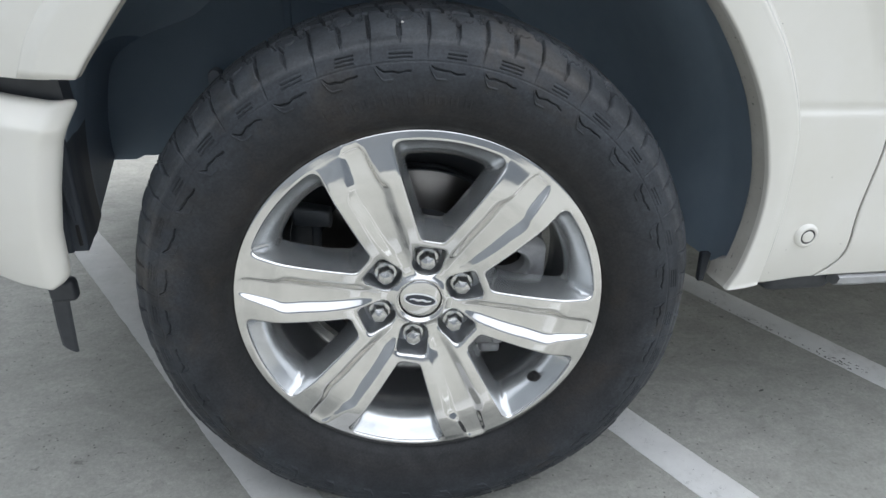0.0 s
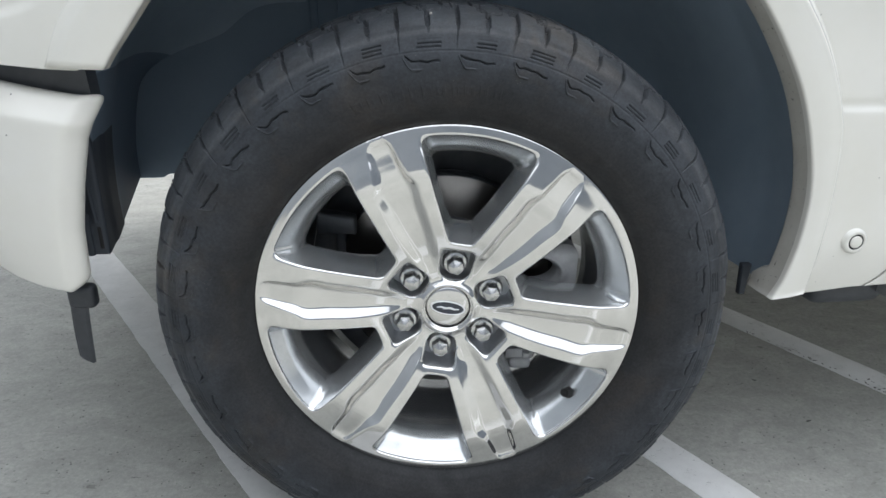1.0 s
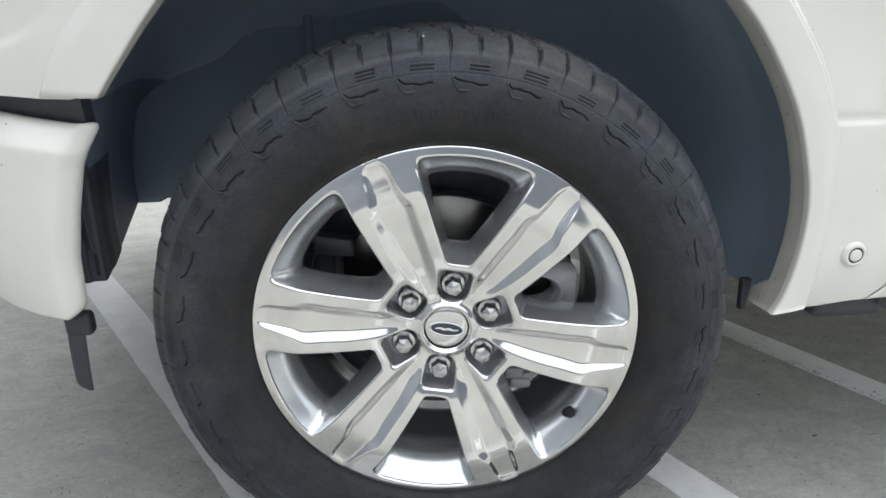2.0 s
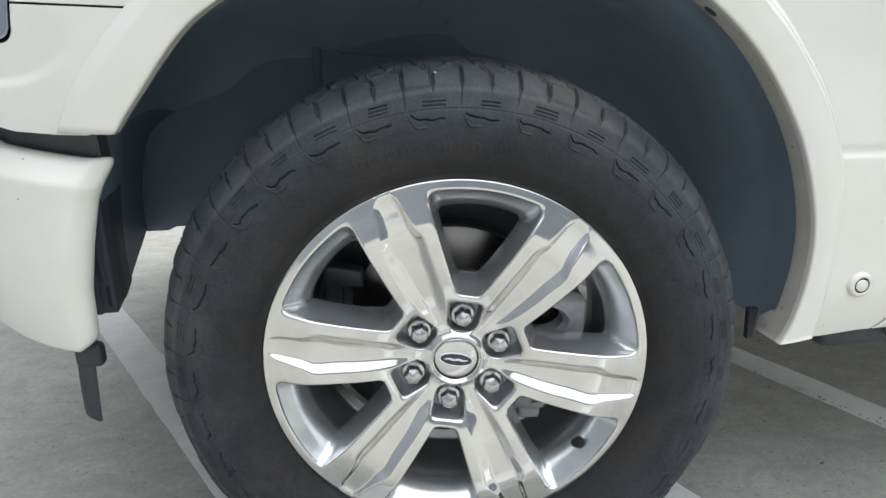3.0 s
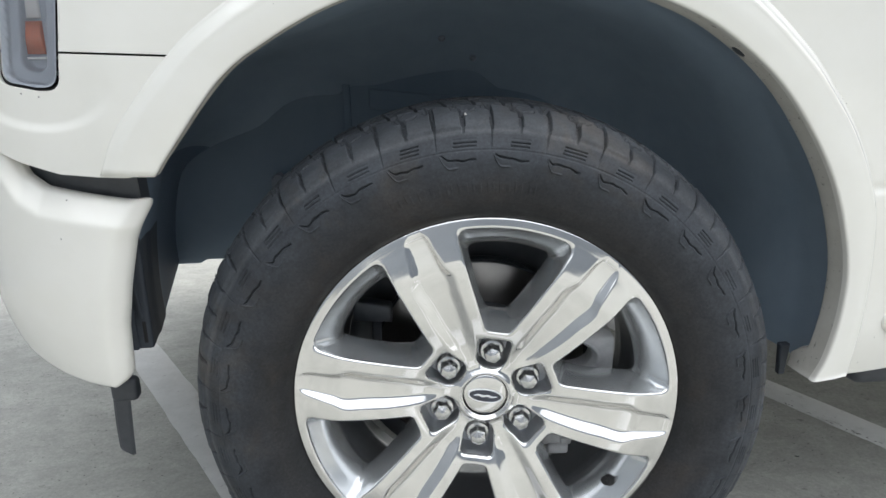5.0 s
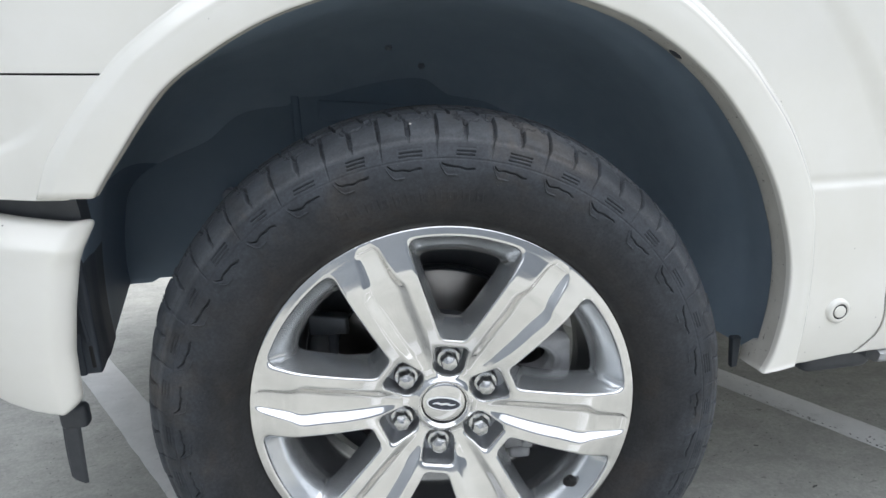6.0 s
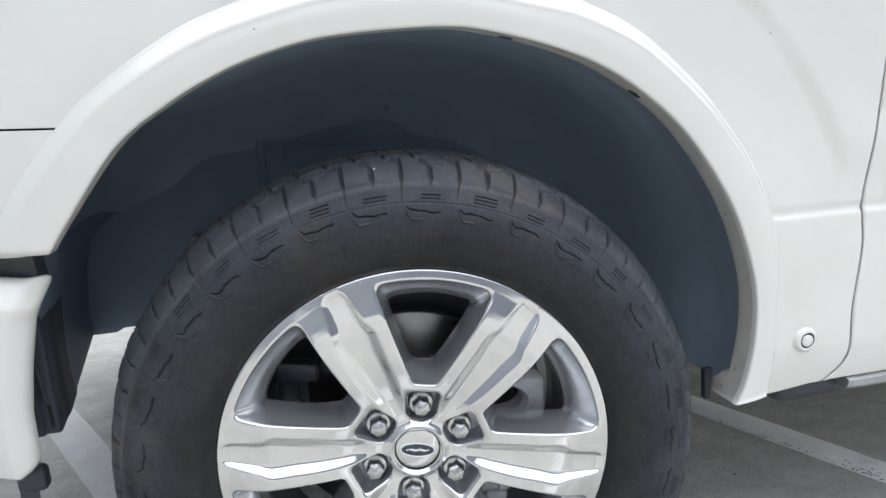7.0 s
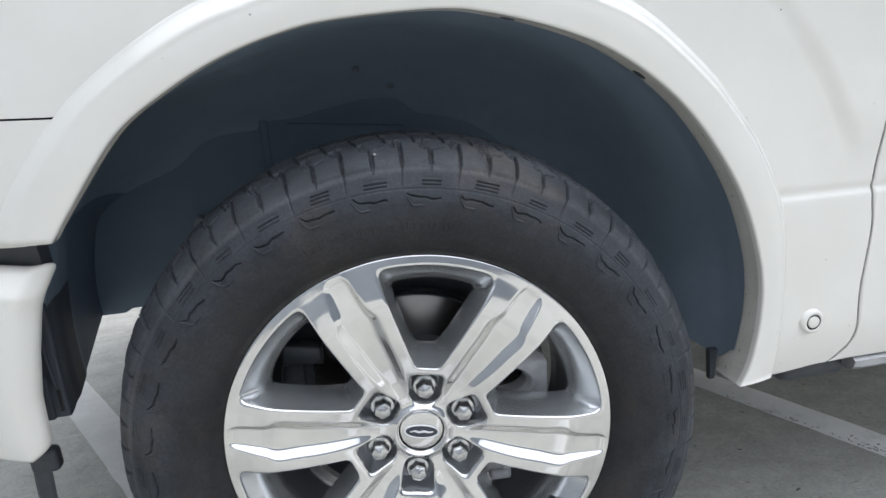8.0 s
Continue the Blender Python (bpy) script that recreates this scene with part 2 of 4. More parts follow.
FADED.bump(FADED.noise(150, 8, 0.7), 0.45, 0.0018)


# ---- building helpers ----
def mesh_ob(name, verts, faces, mat, parent=None, label="", smooth=True, mats=None, slots=None):
    me = bpy.data.meshes.new(name)
    me.from_pydata(np.asarray(verts, float).tolist(), [], [list(map(int, f)) for f in faces])
    me.validate()
    for m in mats or [mat]:
        me.materials.append(m.m)
    me.polygons.foreach_set("use_smooth", [smooth] * len(me.polygons))
    if slots is not None and len(slots) == len(me.polygons):
        me.polygons.foreach_set("material_index", list(map(int, slots)))
    me.update()
    ob = new(name, me)
    ob.parent = parent
    if label:
        ob["label"] = label
    return ob


def part(name, bm, mat, parent, label="", smooth=True, sharp=35):
    me = bpy.data.meshes.new(name)
    bmesh.ops.recalc_face_normals(bm, faces=bm.faces)
    for f in bm.faces:
        f.smooth = smooth
    if smooth:
        for e in bm.edges:
            if len(e.link_faces) == 2 and e.calc_face_angle(0) > radians(sharp):
                e.smooth = False
    bm.to_mesh(me)
    bm.free()
    me.materials.append(mat.m)
    ob = new(name, me)
    ob.parent = parent
    if label:
        ob["label"] = label
    return ob


def spline(points, n):
    """n points along a smooth curve through the given ones."""
    p = np.array(points, float)
    p = np.vstack([2 * p[0] - p[1], p, 2 * p[-1] - p[-2]])
    out = []
    for t in np.linspace(0, len(p) - 3 - 1e-9, n):
        i, f = int(t), t - int(t)
        a, b, c, d = p[i : i + 4]
        out.append(0.5 * (2 * b + (c - a) * f + (2 * a - 5 * b + 4 * c - d) * f**2 + (3 * b - a - 3 * c + d) * f**3))
    out = np.array(out)
    run = np.r_[0, np.cumsum(np.linalg.norm(np.diff(out, axis=0), axis=1))]
    even = np.linspace(0, run[-1], n)
    return np.stack([np.interp(even, run, out[:, k]) for k in range(out.shape[1])], 1)


def step(a, b, x):
    t = np.clip((x - a) / (b - a), 0, 1)
    return t * t * (3 - 2 * t)


def smax(a, b, k):
    h = np.clip(0.5 + 0.5 * (a - b) / k, 0, 1)
    return b + (a - b) * h + k * h * (1 - h)


def sheet(us, vs, sdf=None, wrap=False):
    """A grid over us, vs, kept where sdf(u, v) > 0 and drawn tight to its edge. Gives points, faces and the open edges."""
    nu, nv = len(us), len(vs)
    U, V = np.meshgrid(us, vs, indexing="ij")
    P = np.stack([U.ravel(), V.ravel()], 1)
    idx = np.arange(nu * nv).reshape(nu, nv)
    nxt = np.roll(idx, -1, 0) if wrap else idx[1:]
    cur = idx if wrap else idx[:-1]
    F = np.stack([cur[:, :-1].ravel(), nxt[:, :-1].ravel(), nxt[:, 1:].ravel(), cur[:, 1:].ravel()], 1)
    if sdf is not None:
        s = sdf(P[:, 0], P[:, 1])
        F = F[(s[F] > 0).any(1)]
        used = np.zeros(len(P), bool)
        used[F.ravel()] = True
        move = np.where(used & (s < 0))[0]
        h = 1e-4
        for _ in range(6):
            u, v = P[move].T
            s0 = sdf(u, v)
            g = np.stack([sdf(u + h, v) - sdf(u - h, v), sdf(u, v + h) - sdf(u, v - h)], 1) / (2 * h)
            P[move] -= (s0 / np.maximum((g**2).sum(1), 1e-6))[:, None] * g
    keep = np.unique(F)
    new_id = -np.ones(len(P), int)
    new_id[keep] = np.arange(len(keep))
    P, F = P[keep], new_id[F]
    E = np.concatenate([F[:, [0, 1]], F[:, [1, 2]], F[:, [2, 3]], F[:, [3, 0]]])
    key = np.sort(E, 1)
    _, inv, cnt = np.unique(key, axis=0, return_inverse=True, return_counts=True)
    return P, F, E[cnt[inv.ravel()] == 1]


def hem(V, F, edges, offsets):
    """Turns the open edges over: offsets is a list of functions from rim points to points, each giving a further ring."""
    V, F = [np.asarray(V)], [np.asarray(F)]
    ids = np.unique(edges)
    rim = V[0][ids]
    remap = {a: i for i, a in enumerate(ids)}
    prev = ids
    base = len(V[0])
    for k, fn in enumerate(offsets):
        ring = fn(rim, ids)
        V.append(ring)
        cur = base + k * len(ids) + np.arange(len(ids))
        F.append(np.array([[b, a, c, d] for a, b, c, d in ((prev[remap[x]], prev[remap[y]], cur[remap[x]], cur[remap[y]]) for x, y in edges)])[:, [0, 1, 2, 3]])
        prev = cur
    return np.vstack(V), np.vstack(F)


def lathe(profile, seg, a0=0.0, a1=2 * math.pi):
    """Turns (r, y) pairs round the y axis. Gives points and faces."""
    full = abs(a1 - a0 - 2 * math.pi) < 1e-6
    ang = np.linspace(a0, a1, seg, endpoint=not full)
    pr = np.array(profile, float)
    V = np.array([[r * math.cos(a), y, r * math.sin(a)] for a in ang for r, y in pr])
    n, m = len(ang), len(pr)
    F = []
    for i in range(n if full else n - 1):
        j = (i + 1) % n
        for k in range(m - 1):
            F.append([i * m + k, i * m + k + 1, j * m + k + 1, j * m + k])
    return V, F


def box(bm, lo, hi, bevel=0.0, seg=2):
    lo, hi = Vector(lo), Vector(hi)
    made = bmesh.ops.create_cube(bm, size=1)["verts"]
    for v in made:
        v.co = Vector([lo[i] + (v.co[i] + 0.5) * (hi[i] - lo[i]) for i in range(3)])
    if bevel:
        bmesh.ops.bevel(bm, geom=list({e for v in made for e in v.link_edges}), offset=bevel, segments=seg, affect="EDGES", profile=0.5)


def sweep(rings, closed_ring=False):
    """Skins a list of equally long rings of points."""
    R = np.array(rings)
    n, m, _ = R.shape
    F = []
    for i in range(n - 1):
        for k in range(m if closed_ring else m - 1):
            l = (k + 1) % m
            F.append([i * m + k, (i + 1) * m + k, (i + 1) * m + l, i * m + l])
    return R.reshape(-1, 3), F


# ---- ground ----
GROUND = -0.022

def ground():
    ys = np.r_[-400, -60, -12, np.linspace(-5, 5, 9), 12, 60, 400]
    P, F, _ = sheet(ys, ys)
    V = np.c_[P, np.full(len(P), GROUND)]
    ob = mesh_ob("ground", V, F, CONCRETE)
    tagged(ob, "grey pitted concrete parking surface with dark specks", "ground", kind="structure")


def parking_line(along, lo, hi, a, b, paint=LINE):
    """One painted stripe of the hatching: a thin film with ragged sides."""
    n = 420
    along = np.array(along)
    across = np.array([-along[1], along[0]])
    rng = np.random.default_rng(int(1000 + lo * 100))
    s = np.linspace(a, b, n)

    def ragged():
        w = rng.normal(0, 1, n)
        w = np.convolve(w, np.ones(5) / 5, "same") * 0.0016 + np.convolve(w, np.ones(31) / 31, "same") * 0.004
        return w

    l, h = lo + ragged(), hi + ragged()
    rows = []
    for i in range(n):
        line = [along * s[i] + across * w for w in (l[i], l[i] + 0.002, h[i] - 0.002, h[i])]
        rows.append([(*line[0], GROUND + 0.0002), (*line[1], GROUND + 0.0022), (*line[2], GROUND + 0.0022), (*line[3], GROUND + 0.0002)])
    V, F = sweep(rows)
    ob = mesh_ob("parking_line", V, F, paint)
    tagged(ob, "worn white painted stripe on the concrete", "parking line", "stripes of the hatching", "structure")


ground()
parking_line((0.517, -0.856), -0.280, -0.179, -2.2, 1.6, FADED)
parking_line((0.470, -0.883), 0.385, 0.474, -2.2, 1.6)
parking_line((0.470, -0.883), 1.022, 1.112, -2.2, 1.6)


def paint_chips():
    """Spots where the far stripe has flaked off, thickest along its edge."""
    rng = np.random.default_rng(21)
    V, F = [], []
    for k in range(46):
        s0 = rng.normal(0.335, 0.035) if k < 26 else rng.uniform(-0.05, 0.30)
        w0 = 1.026 + abs(rng.normal(0, 0.017)) if k < 26 else 1.024 + abs(rng.normal(0, 0.006))
        long, wide = rng.uniform(0.002, 0.0065), rng.uniform(0.0012, 0.003)
        turn = rng.normal(0, 0.6)
        base = len(V)
        n = 7
        for a in np.linspace(0, 2 * math.pi, n, endpoint=False):
            q = rng.uniform(0.6, 1.2)
            u, v = long * q * math.cos(a), wide * q * math.sin(a)
            u, v = u * math.cos(turn) - v * math.sin(turn), u * math.sin(turn) + v * math.cos(turn)
            V.append((0.470 * (s0 + u) + 0.883 * (w0 + v), -0.883 * (s0 + u) + 0.470 * (w0 + v), GROUND + 0.0030))
        F.append(list(range(base, base + n)))
    tagged(mesh_ob("paint_chips", V, F, GRIT, smooth=False), "dark chips where the white stripe has flaked away", "paint chip", kind="stuff")


def leaf_bit(x, y, turn, size):
    """A curled scrap of dry leaf."""
    rows = []
    for t in np.linspace(-1, 1, 9):
        w = 0.32 * (1 - t * t) ** 0.6 + 0.03
        rows.append([(size * t, size * w * c, size * (0.10 + 0.22 * c * c + 0.10 * t * t) + h) for c, h in ((-1, 0), (-0.4, 0), (0.4, 0), (1, 0), (0.4, -0.0006), (-0.4, -0.0006))])
    V, F = sweep(rows, True)
    V[:, 2] -= V[:, 2].min()
    ob = tagged(mesh_ob("leaf_scrap", V, F, GRIT), "small dark scrap of dry leaf on the concrete", "leaf")
    ob.matrix_world = pose(x, y, GROUND + 0.0004, 0, 0, turn)


paint_chips()
leaf_bit(0.812, 0.117, 15, 0.007)
leaf_bit(0.784, 0.278, -20, 0.005)

# plain grey wall added unseen behind the viewer, a dark horizon for reflections
rows = [[(-2 + 26 * math.cos(a) * w, 4 + 26 * math.sin(a) * w, z) for w, z in ((1.0, GROUND), (1.0, 7.6), (1.012, 7.6), (1.012, GROUND))] for a in np.linspace(radians(178), radians(362), 60)]
V, F = sweep(rows)
tagged(mesh_ob("reflection_wall", V, F, UNSEEN_GREY, smooth=False), "plain unseen blue-grey wall standing in for the reflected horizon", "wall", kind="structure")

# plain wall added unseen before the bay to block sky light from the front
bm = bmesh.new()
box(bm, (-2.55, -5.0, GROUND), (-2.30, 9.0, 3.1), 0.02, 2)
tagged(part("sky_block_wall", bm, UNSEEN_GREY, None), "plain unseen wall added before the parking bay to block sky light", "wall", kind="structure")

# ---- the pickup truck ----
truck = tagged(new("pickup_truck"), "pearl white pickup truck parked on painted concrete", "pickup truck")

# ---- front wheel: local y runs inwards along the axle, z up, 0 in the plane of the rim's edge ----
WHEEL = pose(-0.002, -0.0995, 0.383, 0, 0, -5.34)
HUB_Z = 0.383 - GROUND
SPIN = radians(81.5)    # a window's middle


def curve(xs, ys):
    """A smooth function through the given pairs."""
    p = spline(list(zip(np.array(xs) * 5, ys)), 500)
    return lambda x: np.interp(x * 5, p[:, 0], p[:, 1])


BASE = curve([0.03, 0.05, 0.08, 0.11, 0.14, 0.17, 0.20, 0.22, 0.24, 0.262, 0.2705, 0.2755, 0.2787, 0.2812, 0.283],
             [0.0325, 0.0310, 0.0240, 0.0140, 0.0064, 0.0006, -0.0038, -0.0050, -0.0020, 0.0030, 0.0046, 0.0055, 0.0062, 0.0078, 0.013])
KINK = [0.07, 0.09, 0.138, 0.175, 0.205, 0.222, 0.240, 0.262, 0.276]
SUNK_IN = curve(KINK, [0.0030, 0.0065, 0.0120, 0.0145, 0.0180, 0.0145, 0.0135, 0.0120, 0.0085])
SUNK_OUT = curve(KINK, [0.012, 0.0185, 0.0256, 0.0285, 0.0312, 0.0245, 0.0212, 0.0180, 0.0110])
SUNK_DEEP = curve([0.062, 0.080, 0.10, 0.15, 0.205, 0.235, 0.254, 0.266, 0.273, 0.284], [0.0006, 0.0036, 0.0070, 0.0094, 0.0093, 0.0081, 0.0064, 0.0040, 0.0008, 0.0])


def fold(th):
    """Angle from the nearest window's middle."""
    return (th - SPIN + math.pi / 6) % (math.pi / 3) - math.pi / 6


def window_sdf(th, r):
    """Above 0 on the metal, below 0 in the six windows."""
    d = fold(th)
    u, w = r * np.cos(d), np.abs(r * np.sin(d))
    side = (w - (0.0172 + 0.452 * (u - 0.111))) * 0.911
    inner = 0.110 - u
    outer = r - 0.2655
    return smax(smax(side, inner, 0.007), outer, 0.016)


def pocket_sdf(th, r):
    """Below 0 in the six recesses of the nuts."""
    d = fold(th)
    u, w = r * np.cos(d), np.abs(r * np.sin(d))
    return smax(smax(w - 0.0232 - 0.07 * (u - 0.07), u - 0.0965, 0.011), 0.0462 - u, 0.018)


def face_depth(th, r):
    """How far the polished face lies behind the plane of the rim's edge."""
    base = BASE(r)
    spoke = np.abs((th - SPIN) % (math.pi / 3) - math.pi / 6)
    w = spoke * r
    # the sunk middle of each spoke, with a kink in its sides
    wi, wo = SUNK_IN(r), SUNK_OUT(r)
    slope = smax((w - wi) / (wo - wi), 0.0, 0.22)
    sunk = np.clip(smax(1 - slope, 0.0, 0.22), 0, 1)
    deep = SUNK_DEEP(r)
    out = base + deep * sunk
    # rounded edges of windows and recesses
    s = np.clip(window_sdf(th, r), 0, 1)
    out += 0.0036 * (1 - np.sqrt(np.clip(1 - (1 - np.clip(s / 0.0044, 0, 1)) ** 2, 0, 1)))
    p = np.clip(pocket_sdf(th, r), 0, 1)
    out += 0.0032 * (1 - np.sqrt(np.clip(1 - (1 - np.clip(p / 0.0042, 0, 1)) ** 2, 0, 1)))
    # collar round the cap, running out in a hollow
    out -= 0.0062 * step(0.0354, 0.0376, r) * np.clip(1 - (r - 0.0392) / 0.0135, 0, 1) ** np.where(r > 0.0392, 2.0, 0.0)
    return out


def alloy_rim():
    th = np.linspace(0, 2 * math.pi, 1200, endpoint=False)
    rs = np.r_[np.linspace(0.034, 0.10, 60), np.linspace(0.1012, 0.268, 140), np.linspace(0.269, 0.283, 18)]
    P, F, E = sheet(th, rs, lambda a, b: np.minimum(window_sdf(a, b), pocket_sdf(a, b)), True)
    keep = P[E].mean(1)
    E = E[(keep[:, 1] > 0.036) & (keep[:, 1] < 0.2745)]
    keep = P[E].mean(1)
    in_pocket = keep[:, 1] < 0.103

    def place(p, depth):
        return np.stack([p[:, 1] * np.cos(p[:, 0]), depth, p[:, 1] * np.sin(p[:, 0])], 1)

    V = place(P, face_depth(P[:, 0], P[:, 1]))

    def shrink(q, cu, ku, kw):
        d = fold(q[:, 0])
        u, w = q[:, 1] * np.cos(d), q[:, 1] * np.sin(d)
        u2, w2 = u + (cu - u) * ku, w * (1 - kw)
        return np.stack([q[:, 0] - d + np.arctan2(w2, u2), np.hypot(u2, w2)], 1)

    def wall(f, deep, slope, rim_deep):
        def make(rim, ids):
            q = P[ids]
            near = step(0.240, 0.262, q[:, 1])
            q2 = shrink(q, 0.185, (0.10 + 0.10 * step(0.16, 0.12, q[:, 1])) * f * (1 - near), 0.13 * f)
            q2[:, 1] -= near * slope
            return place(q2, V[ids][:, 1] + deep + (rim_deep - deep) * near)
        return make

    def cup(f, depth):
        def make(rim, ids):
            return place(shrink(P[ids], 0.0705, 0.08 * f, 0.08 * f), np.maximum(V[ids][:, 1] + 0.002, depth))
        return make

    nf = len(F)
    V2, F2 = hem(V, F, E[~in_pocket], [wall(0.06, 0.003, 0.0012, 0.0025), wall(0.5, 0.022, 0.0130, 0.013), wall(1.0, 0.044, 0.0260, 0.028), wall(0.9, 0.062, 0.0310, 0.055)])
    V3, F3 = hem(V, F, E[in_pocket], [cup(0.1, 0.027), cup(0.6, 0.042), cup(1.0, 0.059)])
    F3 = F3[nf:] + np.where(F3[nf:] >= len(V), len(V2) - len(V), 0)
    V2 = np.vstack([V2, V3[len(V):]])
    F2 = np.vstack([F2, F3])
    # floors of the recesses, and the barrel behind the spokes
    bv, bf = lathe([(0.036, 0.0575), (0.104, 0.0575)], 96)
    F4 = [[b + len(V2) for b in f] for f in bf]
    V2 = np.vstack([V2, bv])
    bv, bf = lathe([(0.2765, 0.010), (0.2740, 0.016), (0.2440, 0.046), (0.2380, 0.060), (0.2380, 0.10), (0.2380, 0.16), (0.2400, 0.205), (0.2600, 0.215), (0.2780, 0.222)], 160)
    F4 += [[b + len(V2) for b in f] for f in bf]
    slots = np.r_[np.zeros(nf, int), np.ones(len(F2) - nf + len(F4), int)]
    mid = V2[F2].mean(1)
    slots[len(F2) : len(F2) + 96] = 2
    slots[nf : len(F2)][np.hypot(mid[nf:, 0], mid[nf:, 2]) < 0.102] = 2
    ob = mesh_ob("wheel", np.vstack([V2, bv]), [*F2.tolist(), *F4], POLISH, truck, "six-spoke polished and silver alloy wheel", True, [POLISH, SATIN, POCKET], slots)
    ob.matrix_world = WHEEL
    return ob


wheel = alloy_rim()

PAIRS = 34
TREAD_PHASE = radians(89.0)


def tyre():
    outer = spline([(0.2790, 0.012), (0.2835, 0.003), (0.2880, -0.0030), (0.2915, -0.0060), (0.2950, -0.0080), (0.3040, -0.0140), (0.3200, -0.0200), (0.3380, -0.0240), (0.3540, -0.0245), (0.3680, -0.0225), (0.3800, -0.0180), (0.3920, -0.0110), (0.4020, -0.0030), (0.4092, 0.0060), (0.4152, 0.0182)], 600)
    rs = np.r_[np.linspace(0.279, 0.3435, 26), np.linspace(0.345, 0.392, 58), np.linspace(0.3928, 0.4152, 36)]
    side = np.stack([rs, np.interp(rs, outer[:, 0], outer[:, 1])], 1)
    NS = len(side)
    tread = spline([(0.4152, 0.0182), (0.4208, 0.034), (0.4270, 0.060), (0.4312, 0.115)], 76)[1:]
    far = spline([(0.4312, 0.115), (0.4270, 0.170), (0.4165, 0.213), (0.390, 0.243), (0.345, 0.254), (0.300, 0.240), (0.279, 0.218)], 22)[1:]
    prof = np.vstack([side, tread, far])
    tan = np.gradient(prof, axis=0)
    nor = np.stack([tan[:, 1], -tan[:, 0]], 1)
    nor /= np.linalg.norm(nor, axis=1)[:, None]
    nor *= np.where((nor * (prof - [0.33, 0.115])).sum(1) < 0, -1, 1)[:, None]
    n = PAIRS * 112
    th = np.linspace(0, 2 * math.pi, n, endpoint=False)
    T, K = np.meshgrid(th, np.arange(len(prof)), indexing="ij")
    r, y = prof[K, 0], prof[K, 1]
    f = ((T - TREAD_PHASE) / (2 * math.pi) * PAIRS) % 1.0         # place within a pair of blocks
    cell = np.floor((T - TREAD_PHASE) / (2 * math.pi) * PAIRS)
    d = np.zeros_like(r)
    on_side = K < NS
    outer_half = y < 0.12

    def slot(pos, half, soft=0.012):
        g = np.abs((f - pos + 0.5) % 1.0 - 0.5)
        return 1 - step(half, half + soft, g)

    rise = np.where(on_side, r, np.clip(0.4165 + y - 0.018, 0, 0.45))
    lean = 0.05 * np.clip((0.40 - r) / 0.03, 0, 1) + np.where(on_side, 0, 0.9 * np.clip(y - 0.02, 0, 0.06))
    long_cut = np.interp(rise, [0.374, 0.382, 0.394, 0.402, 0.410, 0.45], [0, 0.0010, 0.0020, 0.0034, 0.0062, 0.0092])
    short_cut = np.interp(rise, [0.394, 0.399, 0.410, 0.45], [0, 0.0018, 0.0060, 0.0092])
    shoulder = outer_half & ((y < 0.048) | on_side)
    thin = np.where(rise < 0.398, 0.55, 1.0)
    g0 = slot(0.0 + lean, np.where(rise > 0.403, 0.026, 0.014) * thin)
    g1 = slot(0.5 + lean, np.where(rise > 0.403, 0.036, 0.018))
    d -= np.where(shoulder, long_cut * g0, 0)
    d -= np.where(shoulder & (on_side | (y < 0.026)), short_cut * g1, 0)
    # shoulder edge, with every block a little uneven
    lumps = 0.0011 * np.sin(cell * 2.4 + np.where(f > 0.5, 1.7, 0.0))
    d += np.where(on_side, (0.0016 + lumps) * step(0.3985, 0.4030, r) * (1 - g0) * (1 - g1), np.where(y < 0.046, (0.0016 + lumps), 0))
    # zigzag grooves and blocks of the tread
    tri = np.abs(((f * 2) % 1.0) - 0.5) * 2 - 0.5
    for yc, amp, hw in ((0.052, 0.007, 0.0042), (0.092, 0.006, 0.0045), (0.138, 0.006, 0.0045), (0.178, 0.007, 0.0042)):
        gap = np.abs(y - yc - amp * tri)
        d -= np.where(~on_side, 0.0085 * (1 - step(hw, hw + 0.0015, gap)), 0)
    inner = (~on_side) & (y > 0.052) & (y < 0.18)
    skew = 2.6 * (y - 0.052)
    for pos in (0.25, 0.75):
        g = np.abs((f - pos - skew + 0.5) % 1.0 - 0.5)
        d -= np.where(inner, 0.006 * (1 - step(0.020, 0.034, g)), 0)
    # a short cross groove at the head of every second slot, its arms bent back
    fl = ((f - lean) * 2 + 0.5) % 1.0 - 0.5
    arm = ((f - lean) % 1.0 - 0.5) * 2
    head = np.abs(y - 0.0245 - 0.012 * np.abs(arm + 0.05) - 0.0012 * np.sign(np.sin(arm * 22)))
    d -= np.where(~on_side & (arm > -0.52) & (arm < 0.34), 0.0055 * (1 - step(0.0010, 0.0026, head)), 0)
    # pairs of fine stepped slits in the shoulder blocks, slanting away from the slot
    along = y - 0.018
    zig = 7.0 * along + 0.020 * np.sign(np.sin(along * 900 + cell))
    for pos in (0.02, 0.15):
        g = np.abs((fl - pos - zig + 0.5) % 1.0 - 0.5)
        d -= np.where(~on_side & (along > 0.009) & (along < 0.034), 0.0030 * (1 - step(0.028, 0.065, g)), 0)
    # and across the inner blocks
    for pos in (0.0, 0.5):
        g = np.abs((f - pos - 2.0 * along + 0.03 * np.sign(np.sin(along * 420)) + 0.5) % 1.0 - 0.5)
        d -= np.where(inner, 0.0030 * (1 - step(0.006, 0.016, g)), 0)
    # two or three slits side by side below the shoulder, longer and shorter by turns
    longer = np.where(cell % 2 == 0, 0.20, 0.16)
    for rc, sh in ((0.3880, -0.01), (0.3838, 0.0), (0.3796, 0.015)):
        inrow = 1 - step(0.0003, 0.0010, np.abs(r - rc))
        inlen = 1 - step(longer, longer + 0.02, np.abs(f - 0.5 - sh))
        use = np.where((rc > 0.387) & (cell % 3 != 1), 0.2, 1.0)
